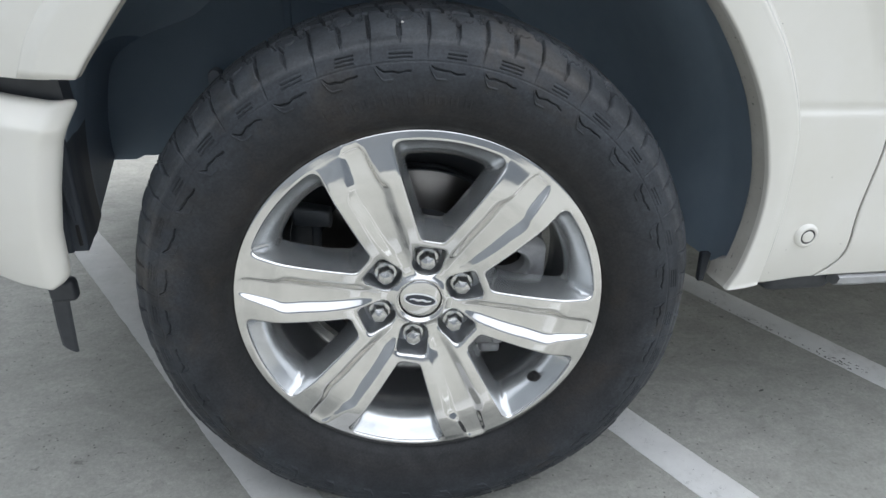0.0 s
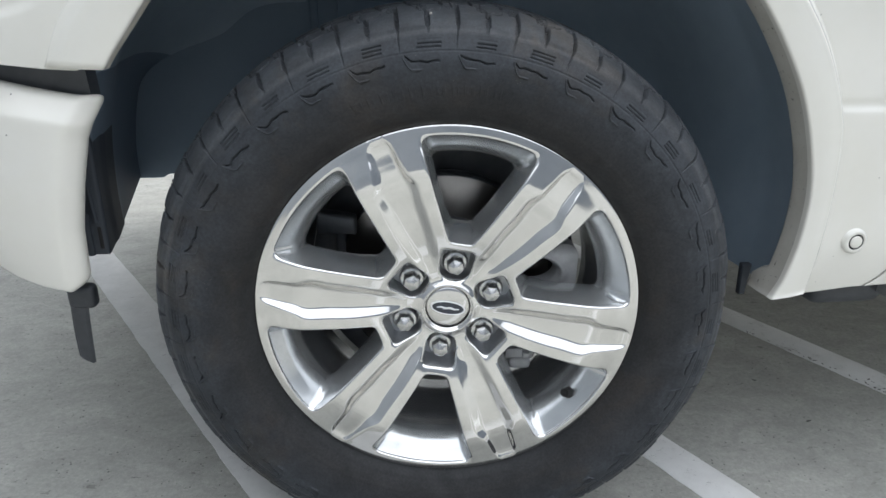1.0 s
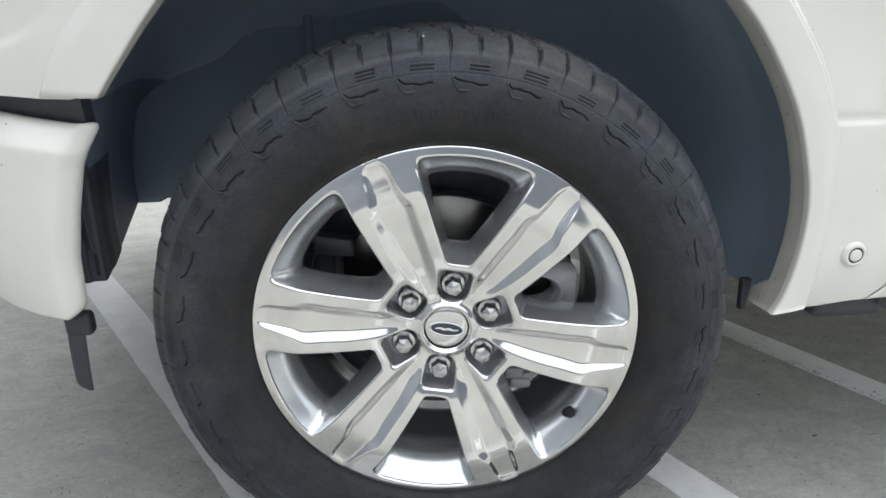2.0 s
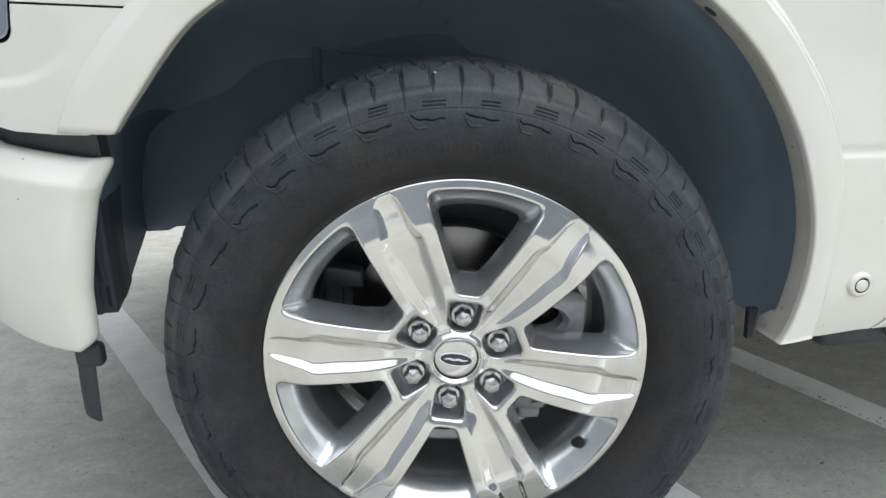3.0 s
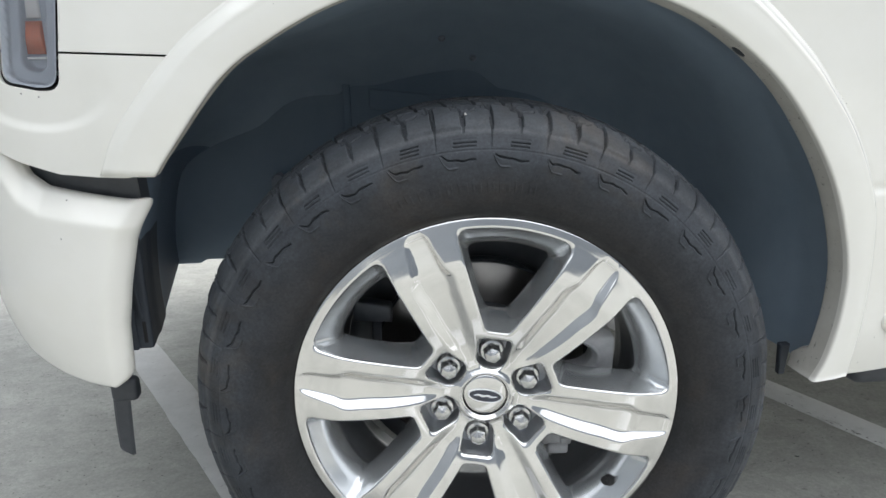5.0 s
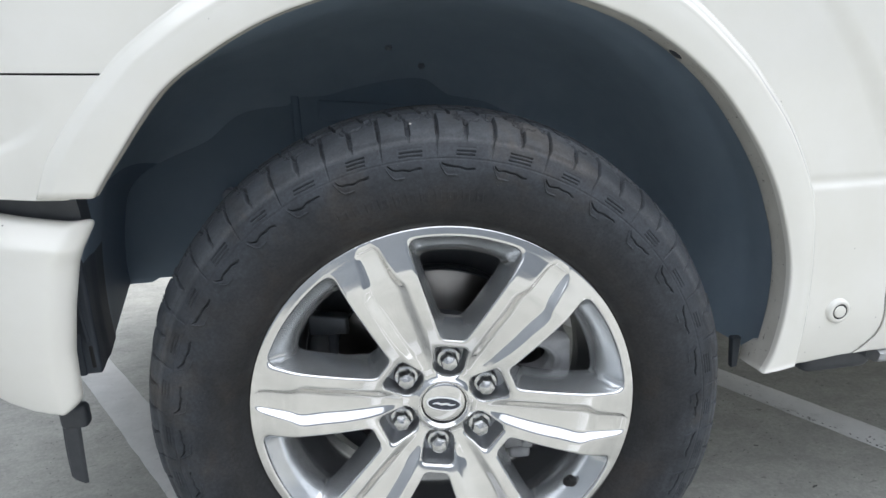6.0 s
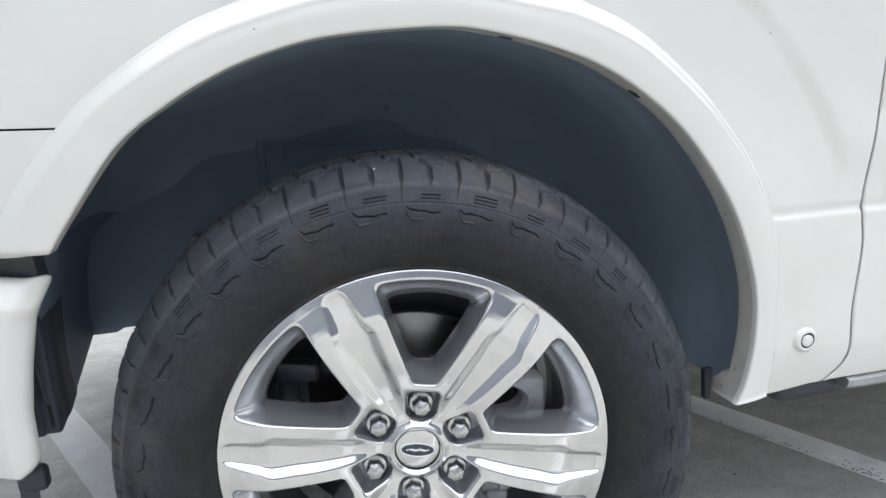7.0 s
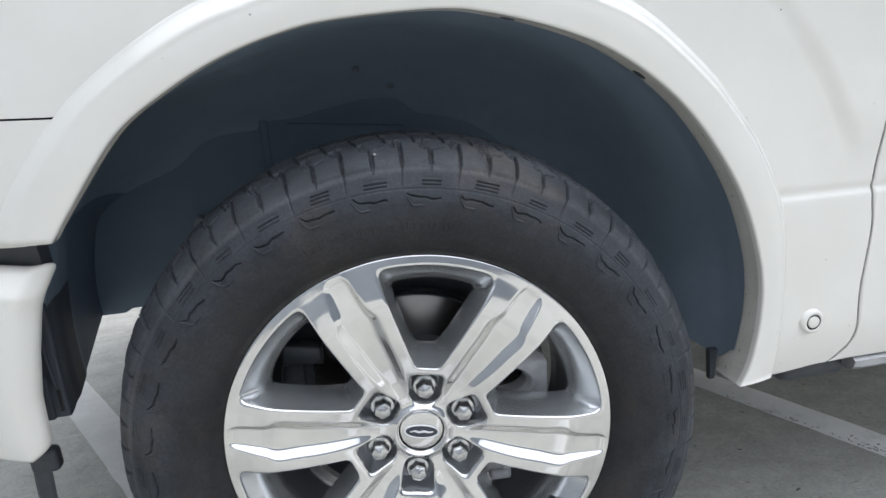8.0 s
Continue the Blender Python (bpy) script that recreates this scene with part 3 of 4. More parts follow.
        d -= np.where(on_side, 0.0036 * inrow * inlen * use, 0)
    # a fine ring, and under it in every second gap a wavy slit that starts in a hook
    d -= np.where(on_side, 0.0009 * (1 - step(0.0003, 0.0013, np.abs(r - 0.3748))), 0)
    d += np.where(on_side, 0.0010 * step(0.3490, 0.3600, r) * (1 - step(0.392, 0.399, r)), 0)
    h = 1 - f
    wave = 0.3645 + 0.0085 * np.clip(1 - h / 0.14, 0, 1) ** 1.5 - 0.0015 * h + 0.0013 * np.sin(h * 9.0 + 0.8 + cell) + 0.0006 * np.sin(h * 26 + 2 * cell)
    broad = 0.0005 + 0.0007 * (0.5 + 0.5 * np.sin(h * 21 + 2 * cell))
    slit = 1 - step(broad * 0.6, broad * 0.6 + 0.0010, np.abs(r - wave))
    d -= np.where(on_side, 0.0036 * slit * step(0.03, 0.05, h) * (1 - step(0.62, 0.68, h)), 0)
    hook_r = 0.3545 + 0.016 * np.clip(1 - h / 0.15, 0, 1) ** 2
    hook = (1 - step(0.0005, 0.0014, np.abs(r - hook_r))) * (1 - step(0.26, 0.34, h))
    d += np.where(on_side, 0.0023 * hook, 0)
    # moulded rings near the bead
    for rc in (0.2965, 0.3010, 0.3095):
        d += np.where(on_side, 0.0006 * (1 - step(0.0004, 0.0016, np.abs(r - rc))), 0)
    # raised bars in place of the moulded lettering
    deg = np.degrees(T)
    for start, count, wide in ((79, 11, 3.1),):
        pos = (deg - start) / wide
        k = np.floor(pos)
        g = pos - k
        half = 0.27 + 0.08 * np.sin(k * 2.3 + start)
        on = (k >= 0) & (k < count)
        block = (1 - step(half, half + 0.05, np.abs(g - 0.5))) * (1 - step(0.0060, 0.0068, np.abs(r - 0.3275)))
        well = (1 - step(half * 0.35, half * 0.35 + 0.06, np.abs(g - 0.5 - 0.06 * np.sin(k * 1.7)))) * (1 - step(0.0016, 0.0026, np.abs(r - 0.3275 - 0.0025 * np.sin(k * 3.1))))
        d += np.where(on_side & on, 0.0008 * (block - well * block), 0)
    V = np.stack([(r + d * nor[K, 0]) * np.cos(T), y + d * nor[K, 1], (r + d * nor[K, 0]) * np.sin(T)], -1)
    # the load flattens the foot and swells the wall above it; the outer tyre is shifted forwards to fit the camera's
    # view
    V[..., 0] -= 0.0042 * step(0.31, 0.40, r)
    z = V[..., 2]
    swell = step(-0.29, -0.39, z) * np.where(on_side, 1, 0)
    V[..., 1] -= 0.001 * swell * step(0.29, 0.35, r)
    V[..., 2] = np.where(z < -HUB_Z + 0.012, -HUB_Z + 0.0005 + 0.0115 * np.exp((z + HUB_Z - 0.012) / 0.0115), z)
    m = len(prof)
    idx = np.arange(n * m).reshape(n, m)
    nx = np.roll(idx, -1, 0)
    F = np.stack([idx[:, :-1].ravel(), idx[:, 1:].ravel(), nx[:, 1:].ravel(), nx[:, :-1].ravel()], 1)
    return mesh_ob("tyre", V.reshape(-1, 3), F.tolist(), RUBBER, wheel, "black all-terrain tyre with brownish dust on the wall")


tyre()


def wheel_point(angle, r, depth):
    return Vector((r * math.cos(angle), depth, r * math.sin(angle)))


def lug_nut():
    """A chrome nut: faceted tip, hexagon and round collar."""
    bm = bmesh.new()
    n = 36

    def ring(r, y, hexed):
        row = []
        for a in np.linspace(0, 2 * math.pi, n, endpoint=False):
            h = (a % (math.pi / 3)) - math.pi / 6
            rr = r * (1 - hexed) + hexed * min(r * math.cos(math.pi / 6) / math.cos(h) * 1.03, r)
            row.append(bm.verts.new((rr * math.cos(a), y, rr * math.sin(a))))
        return row

    rows = [ring(0.0026, 0.0196, 0.9), ring(0.0038, 0.0199, 1.0), ring(0.0114, 0.0232, 1.0), ring(0.0127, 0.0250, 1.0), ring(0.0137, 0.0290, 1.0), ring(0.0140, 0.0392, 1.0), ring(0.0146, 0.0396, 0.0), ring(0.0166, 0.0402, 0.0), ring(0.0182, 0.0420, 0.0), ring(0.0190, 0.0452, 0.0), ring(0.0191, 0.0540, 0.0), ring(0.0190, 0.062, 0.0)]
    bm.faces.new(rows[0])
    for i in range(n):
        j = (i + 1) % n
        for a, b in zip(rows, rows[1:]):
            bm.faces.new((a[i], b[i], b[j], a[j]))
    return part("lug_nut", bm, CHROME, wheel, "chrome lug nut", True, 22)


nut = lug_nut()
spots = [wheel_point(SPIN + k * math.pi / 3, 0.0690, 0) for k in range(6)]
nut.location = spots[0]
nut.rotation_euler = (0, 0.3, 0)
for k in range(1, 6):
    again = nut.copy()
    scene.collection.objects.link(again)
    again.location, again.rotation_euler = spots[k], (0, 0.3 + 0.37 * k, 0)

HUB = 0.0105     # how far the hub lies behind the spokes
V, F = lathe([(r, y + HUB) for r, y in ((0.0, 0.0205), (0.012, 0.0207), (0.022, 0.0214), (0.030, 0.0226), (0.0335, 0.0240), (0.0345, 0.0260), (0.0348, 0.036))], 64)
mesh_ob("center_cap", V, F, POLISH, wheel, "domed chrome hub cap")
V, F = lathe([(r, y + HUB) for r, y in ((0.0347, 0.0262), (0.0353, 0.0252), (0.0362, 0.0262), (0.0362, 0.034))], 64)
mesh_ob("cap_seal", V, F, TRIM, wheel, "thin black ring round the cap")


def badge():
    """A plain dark oval with a chrome edge on the cap."""
    rows, tilt = [], radians(-9)
    for k, (s, y) in enumerate(((0.0, 0.0188), (0.80, 0.0190), (0.90, 0.0192))):
        rows.append([(s * 0.0268 * math.cos(a), y, s * 0.0108 * math.sin(a)) for a in np.linspace(0, 2 * math.pi, 49)])
    V, F = sweep(rows)
    b = mesh_ob("badge", V, F, BLUE, wheel, "dark blue oval badge")
    rows = []
    for s, y in ((0.885, 0.0194), (0.92, 0.0182), (0.98, 0.0184), (1.0, 0.0220)):
        rows.append([(s * 0.0268 * math.cos(a), y, s * 0.0108 * math.sin(a)) for a in np.linspace(0, 2 * math.pi, 49)])
    V, F = sweep(rows)
    e = mesh_ob("badge_rim", V, F, CLEAR, wheel, "fine chrome oval edge")
    bm = bmesh.new()
    rows = []
    for t in np.linspace(-1, 1, 25):
        x, half = 0.0168 * t, 0.0006 + 0.0012 * (1 - t * t)
        mid = 0.0007 * math.sin(t * 7.5)
        rows.append([bm.verts.new((x + 0.3 * z, y, z)) for z, y in ((mid - half, 0.0190), (mid - half * 0.8, 0.0180), (mid + half * 0.8, 0.0180), (mid + half, 0.0190))])
    for p, q in zip(rows, rows[1:]):
        for k in range(3):
            bm.faces.new((p[k], q[k], q[k + 1], p[k + 1]))
    s = part("badge_mark", bm, CLEAR, wheel, "plain wavy silver bar on the badge")
    for o in (b, e, s):
        o.rotation_euler = (0, tilt * -1, 0)
        o.location.y = HUB


badge()


def valve_stem():
    V, F = lathe([(0.0, -0.020), (0.0022, -0.020), (0.0026, -0.0185), (0.0030, -0.0190), (0.0052, -0.0200), (0.0058, -0.018), (0.0058, -0.008), (0.0078, -0.006), (0.0085, 0.004), (0.0100, 0.010)], 20)
    ob = mesh_ob("valve_stem", V, F, GAP, wheel, "black rubber tyre valve")
    a = radians(322.5)
    ob.location = wheel_point(a, 0.2510, 0.034)
    ob.scale = (1.25, 1.25, 1.25)
    ob.rotation_euler = Vector((-math.cos(a) * 0.8, -0.75, -math.sin(a) * 0.8)).to_track_quat("-Y", "Z").to_euler()


valve_stem()

# a pebble stuck in the tread
bm = bmesh.new()
bmesh.ops.create_icosphere(bm, subdivisions=2, radius=0.0019)
for v in bm.verts:
    v.co *= 1 + 0.25 * noise.noise(v.co * 400)
peb = part("pebble", bm, STONE, wheel, "small pale stone stuck in the tread")
peb.location = wheel_point(radians(94.2), 0.4163, 0.016)


# ---- brake and axle behind the wheel ----
def behind(name, V, F, mat, label=""):
    ob = mesh_ob(name, V, F, mat, truck, label)
    ob.matrix_world = WHEEL
    return ob


V, F = lathe([(0.104, 0.149), (0.112, 0.1465), (0.1715, 0.1465), (0.174, 0.149), (0.174, 0.157), (0.166, 0.159), (0.166, 0.167), (0.174, 0.169), (0.174, 0.178), (0.10, 0.180)], 96)
o = mesh_ob("brake_disc", V, F, DISC, truck, "worn grey steel brake disc", True, [DISC, DARK], [0 if k % 9 < 2 else 1 for k in range(len(F))])
o.matrix_world = WHEEL
V, F = lathe([(0.0, 0.070), (0.045, 0.070), (0.060, 0.074), (0.094, 0.076), (0.0985, 0.082), (0.1000, 0.144), (0.106, 0.150)], 72)
behind("disc_hat", V, F, DARK, "dark hub of the brake disc")
V, F = lathe([(0.09, 0.190), (0.150, 0.190), (0.205, 0.196), (0.222, 0.190), (0.224, 0.198), (0.09, 0.205)], 96)
behind("dust_shield", V, F, DARK, "dark steel splash shield")


def caliper():
    """The cast caliper: a ring-shaped eye and the block behind it."""
    us, vs = np.linspace(-0.070, 0.085, 84), np.linspace(-0.045, 0.075, 66)

    def keep(u, v):
        eye = np.hypot(u / 0.055, v / 0.036) * 0.042 - 0.042
        arm = smax(smax(np.abs(u - 0.030) - 0.037, np.abs(v - 0.006) - 0.038, 0.016), -(v - 0.006 + 1.1 * u), 0.01)
        hole = (np.hypot(u / 0.036, v / 0.0235) - 1) * 0.03
        return np.minimum(-np.minimum(eye, arm), hole)

    P, F, E = sheet(us, vs, keep)
    hollow = (np.hypot(P[:, 0] / 0.036, P[:, 1] / 0.0235) - 1) * 0.03
    dome = 0.092 + 0.010 * step(0.006, 0.0, hollow) - 0.004 * np.exp(-((hollow - 0.007) / 0.005) ** 2) + 0.015 * step(0.03, 0.05, P[:, 1])
    V = np.stack([0.138 + P[:, 0], dome, 0.030 + P[:, 1]], 1)
    V2, F2 = hem(V, F, E, [lambda rim, ids: rim + np.array([0, 0.004, 0]), lambda rim, ids: rim + np.array([0, 0.030, 0])])
    behind("brake_caliper", V2, F2.tolist(), IRON, "grey cast brake caliper with an oval opening")
    bm = bmesh.new()
    box(bm, (0.100, 0.094, -0.128), (0.147, 0.115, -0.108), 0.003, 2)
    box(bm, (0.106, 0.088, -0.143), (0.142, 0.120, -0.124), 0.006, 3)
    box(bm, (0.128, 0.086, -0.122), (0.140, 0.096, -0.112), 0.002, 2)
    o = part("caliper_bracket", bm, IRON, truck, "grey cast bracket with a bolt")
    o.matrix_world = WHEEL


caliper()
bm = bmesh.new()
box(bm, (-0.204, 0.12, 0.082), (-0.142, 0.15, 0.118), 0.005, 3)
for v in bm.verts:
    if v.co.x > -0.175:
        v.co.z = 0.096 + (v.co.z - 0.096) * (1.0 if v.co.z > 0.1 else 0.4) - 0.30 * (v.co.x + 0.175)
box(bm, (-0.178, 0.145, 0.02), (-0.160, 0.165, 0.100), 0.005, 3)
o = part("steering_knuckle", bm, DARK, truck, "dark steel steering arm")
o.matrix_world = WHEEL

# ---- arch flare ----
IN_EDGE = spline([(-0.421, 0.731), (-0.399, 0.762), (-0.330, 0.848), (-0.267, 0.893), (-0.199, 0.928), (-0.132, 0.950), (-0.066, 0.962), (0.056, 0.967), (0.125, 0.958), (0.211, 0.934), (0.286, 0.900), (0.366, 0.840), (0.426, 0.770), (0.476, 0.686), (0.510, 0.583), (0.518, 0.505), (0.511, 0.430), (0.497, 0.391)], 150)
OUT_EDGE = spline([(-0.486, 0.734), (-0.458, 0.792), (-0.390, 0.874), (-0.338, 0.919), (-0.256, 0.971), (-0.190, 0.999), (-0.085, 1.027), (0.050, 1.034), (0.190, 1.009), (0.256, 0.989), (0.332, 0.950), (0.414, 0.880), (0.457, 0.832), (0.503, 0.770), (0.543, 0.688), (0.557, 0.615), (0.563, 0.544), (0.563, 0.462), (0.559, 0.400)], 150)


OUT_ANG = np.unwrap(np.arctan2(OUT_EDGE[:, 1] - 0.52, OUT_EDGE[:, 0] - 0.04))
OUT_R = np.hypot(OUT_EDGE[:, 1] - 0.52, OUT_EDGE[:, 0] - 0.04)


def panel_y(x, z):
    """The truck's flank: y over x and z."""
    ang = np.arctan2(z - 0.52, x - 0.04)
    ang = np.where(ang < -1.9, ang + 2 * math.pi, ang)
    d = np.hypot(z - 0.52, x - 0.04) - np.interp(ang, OUT_ANG[::-1], OUT_R[::-1])
    rear = step(0.0, 0.5, x)
    upper = -0.086 - 0.008 * rear
    swell = -0.0074 * step(0.112, 0.145, d) * step(0.70, 0.80, z) * step(0.05, 0.25, x)
    crease = 0.685
    low = (-0.0026 * (1 - step(crease - 0.012, crease - 0.001, z)) + 0.0019 * np.exp(-(((z - crease - 0.002) / 0.006) ** 2))) * step(0.45, 0.56, x)
    tuck = 0.10 * np.clip(0.47 - z, 0, 1) ** 1.5 * 6 * step(0.45, 0.56, x)
    top = 1.1 * np.clip(z - 1.03, 0, 1) ** 2
    front = -0.0075 * (1 - step(0.0, 0.15, d)) * step(-0.05, -0.30, x)
    return upper + swell + low + tuck + top + front


def flare():
    rings = []
    for i, (a, b) in enumerate(zip(IN_EDGE, OUT_EDGE)):
        f = i / 149
        y0 = float(np.interp(f, [0, 0.3, 0.6, 0.85, 1], [-0.099, -0.112, -0.120, -0.118, -0.104]))
        ax, bx = np.array([a[0], 0, a[1]]), np.array([b[0], 0, b[1]])
        ey = np.array([0, 1.0, 0])
        way = bx - ax
        n = way / np.linalg.norm(way)
        skin = float(panel_y(np.array([b[0]]), np.array([b[1]]))[0])
        lip = float(np.interp(f, [0, 0.1, 0.5, 0.8, 0.977, 0.982, 1], [0.030, 0.045, 0.053, 0.048, 0.047, 0.076, 0.078]))
        ring = [ax + n * 0.012 + ey * (y0 + lip + 0.003), ax + n * 0.004 + ey * (y0 + lip + 0.001), ax + n * 0.0012 + ey * (y0 + lip - 0.001), ax + n * 0.0004 + ey * (y0 + lip - 0.004), ax + ey * (y0 + lip * 0.6), ax - n * 0.0002 + ey * (y0 + 0.012), ax - n * 0.0003 + ey * (y0 + 0.0060), ax - n * 0.0002 + ey * (y0 + 0.0038), ax + n * 0.0004 + ey * (y0 + 0.0018), ax + n * 0.0018 + ey * (y0 + 0.0005), ax + n * 0.0040 + ey * y0, ax + n * 0.0070 + ey * (y0 - 0.0003)]
        sag = float(step(0.980, 1.0, f)) * np.array([0.010, 0, -0.014])
        for k in range(5):
            ring[k] = ring[k] + sag * (1 - 0.15 * k)
        wide = float(np.interp(f, [0, 0.28, 0.46, 0.85, 1], [0.020, 0.028, 0.026, 0.018, 0.011]))
        reach = float(np.linalg.norm(way))
        edge = float(np.interp(f, [0, 0.25, 0.40, 0.85, 1], [0.0006, 0.0008, 0.0032, 0.0032, 0.0015]))
        for w in (0.25, 0.5, 0.75):
            far = 0.0070 + (reach - wide - 0.0105) * w
            ring.append(ax + n * far + ey * (y0 - 0.0003 - 0.0012 * math.sin(w * math.pi)))
        for w in (-0.22, -0.12, 0.0, 0.10, 0.2, 0.4, 0.6, 0.8, 0.9, 1.0):
            ring.append(bx - n * wide * (1 - w) + ey * (y0 + (skin - edge - y0) * float(step(0, 1, w))))
        ring += [bx + n * 0.0008 + ey * (skin - edge + 0.0008), bx + n * 0.0010 + ey * (skin - edge + 0.0020), bx + n * 0.0010 + ey * (skin + 0.010)]
        rings.append(ring)
    V, F = sweep(rings)
    R = np.array(rings)
    m = R.shape[1]
    F = list(F)
    V = list(map(tuple, V))
    for ring in (0, len(rings) - 1):
        # close each end with a small rounded face
        c = R[ring].mean(0)
        c[1] = -0.085
        ci = len(V)
        V.append(tuple(c + np.array([0, 0, -0.002])))
        for k in range(m - 1):
            F.append([ring * m + k, ring * m + k + 1, ci])
    # the lip that faces the tyre is caked with pale dust
    slots = [1 if j < (len(rings) - 1) * (m - 1) and j % (m - 1) < 5 else 0 for j in range(len(F))]
    ob = mesh_ob("wheel_arch_flare", V, F, PAINT, truck, "white wheel arch flare with a dusty inner lip", True, [PAINT, DUSTY], slots)
    # clips in the lip
    for f in (0.475, 0.615):
        i = int(f * 149)
        a, n = IN_EDGE[i], OUT_EDGE[i] - IN_EDGE[i]
        n = n / np.linalg.norm(n)
        bm = bmesh.new()
        bmesh.ops.create_uvsphere(bm, u_segments=16, v_segments=8, radius=1)
        t = IN_EDGE[i + 1] - IN_EDGE[i - 1]
        ang = math.atan2(t[1], t[0])
        for v in bm.verts:
            v.co = Vector((v.co.x * 0.011, v.co.y * 0.009, v.co.z * 0.0022))
        c = part("clip", bm, TRIM, ob, "black push clip")
        c.location = (a[0] + n[0] * 0.0005, -0.085, a[1] + n[1] * 0.0005)
        c.rotation_euler = (0, -ang, 0)
    return ob


flare()

# ---- front fender and the panel below the lamp, round the corner of the truck ----
PLAN = spline([(0.72, -0.0), (0.40, -0.0), (0.0, -0.0), (-0.40, 0.0), (-0.50, 0.004), (-0.60, 0.022), (-0.68, 0.064), (-0.75, 0.140), (-0.80, 0.24), (-0.84, 0.38), (-0.86, 0.66), (-0.865, 1.0)], 400)
RUN = np.r_[0, np.cumsum(np.linalg.norm(np.diff(PLAN, axis=0), axis=1))]
RUN -= np.interp(0, PLAN[::-1, 0], RUN[::-1])       # 0 beside the wheel, growing towards the front


def on_plan(u):
    return np.interp(u, RUN, PLAN[:, 0]), np.interp(u, RUN, PLAN[:, 1])


def run_at(x):
    return float(np.interp(-x, -PLAN[:, 0], RUN))


ARCH = np.vstack([OUT_EDGE[::2] * 0.45 + IN_EDGE[::2] * 0.55])


def arch_sdf(x, z):
    """Above 0 outside the wheel opening."""
    ang = np.arctan2(z - 0.52, x - 0.04)
    aa = np.unwrap(np.arctan2(ARCH[:, 1] - 0.52, ARCH[:, 0] - 0.04))
    rr = np.hypot(ARCH[:, 1] - 0.52, ARCH[:, 0] - 0.04)
    order = np.argsort(aa)
    ang = np.where(ang < aa.min() - 1.2, ang + 2 * math.pi, ang)
    return np.hypot(z - 0.52, x - 0.04) - np.interp(ang, aa[order], rr[order])


GAP_LINE = spline([(0.660, 0.395), (0.686, 0.419), (0.700, 0.450), (0.698, 0.525), (0.7045, 0.623), (0.6985, 0.683), (0.704, 0.802), (0.714, 1.0), (0.725, 1.2)], 240)


def gap_x(z):
    """The door's front edge."""
    return np.interp(z, GAP_LINE[:, 1], GAP_LINE[:, 0])


def low_edge(x):
    """Bottom edge of the flank behind the wheel and of the panel before it."""
    back = np.interp(x, [0.50, 0.586, 0.642, 0.716, 2.0], [0.385, 0.392, 0.399, 0.401, 0.401])
    front = np.interp(-x, [0.30, 0.43, 0.49, 0.538, 0.587, 0.631, 0.68, 0.76], [0.729, 0.729, 0.731, 0.735, 0.750, 0.771, 0.792, 0.815])
    return np.where(x > 0.2, back, front)


def lamp_sdf(u, z):
    """Below 0 inside the lamp's opening."""
    x0, x1 = run_at(-0.524), run_at(-0.594)
    cu, hu = (x0 + x1) / 2, (x1 - x0) / 2
    low = 0.8385 + 0.18 * np.clip(u - x0 - 0.025, 0, 1)
    lean = 0.16 * (z - 0.84)
    return smax(np.abs(u + lean * 0.9 - cu) - hu, np.maximum(low - z, z - 1.05), 0.016)


def fender_keep(u, z):
    x, _ = on_plan(u)
    x = np.where(u < 0, -u, x)
    k = np.minimum(arch_sdf(x, z), gap_x(z) - 0.002 - 0.0022 * step(0.46, 0.41, z) - x)
    k = np.minimum(k, z - low_edge(x))
    k = np.minimum(k, lamp_sdf(u, z) - 0.003)
    seam = np.abs(z - (0.877 - 0.04 * (x + 0.45))) - 0.0013
    seam = np.maximum(seam, x + 0.36)
    return np.minimum(k, seam)


def fender():
    us = np.r_[np.linspace(-0.72, -0.30, 130), np.linspace(-0.295, 0.30, 80), np.linspace(0.304, 1.0, 200), np.linspace(1.02, 1.75, 30)]
    vs = np.r_[np.linspace(0.37, 0.73, 110), np.linspace(0.7315, 0.866, 80), np.linspace(0.867, 0.888, 28), np.linspace(0.890, 1.16, 60)]
    P, F, E = sheet(us, vs, fender_keep)
    x, off = on_plan(P[:, 0])
    x = np.where(P[:, 0] < 0, -P[:, 0], x)
    y = panel_y(np.maximum(x, -0.5), P[:, 1]) + off
    # a shallow scoop under the lamp that ends in a lip below
    e = np.hypot((x + 0.545) / 0.095, (P[:, 1] - 0.845) / 0.060)
    e = np.where(P[:, 1] > 0.845, np.abs(x + 0.545) / 0.095, e)
    y = y + 0.0042 * (1 - step(0.78, 1.0, e)) * np.clip((0.872 - P[:, 1]) / 0.085, 0, 1) + 0.10 * np.clip(0.78 - P[:, 1], 0, 1) ** 1.3 * step(-0.44, -0.56, x)
    V = np.stack([x, y, P[:, 1]], 1)
    # inward direction of the skin
    t = np.stack([np.gradient(PLAN[:, 0], RUN), np.gradient(PLAN[:, 1], RUN)], 1)
    nx, ny = np.interp(P[:, 0], RUN, t[:, 1]), -np.interp(P[:, 0], RUN, t[:, 0])
    inward = np.stack([nx, ny, 0 * nx], 1)
    inward[P[:, 0] < 0] = (0, 1, 0)
    V2, F2 = hem(V, F, E, [lambda rim, ids: rim + inward[ids] * 0.0015, lambda rim, ids: rim + inward[ids] * 0.014])
    return mesh_ob("front_fender", V2, F2.tolist(), PAINT, truck, "glossy pearl white front fender")


fender()


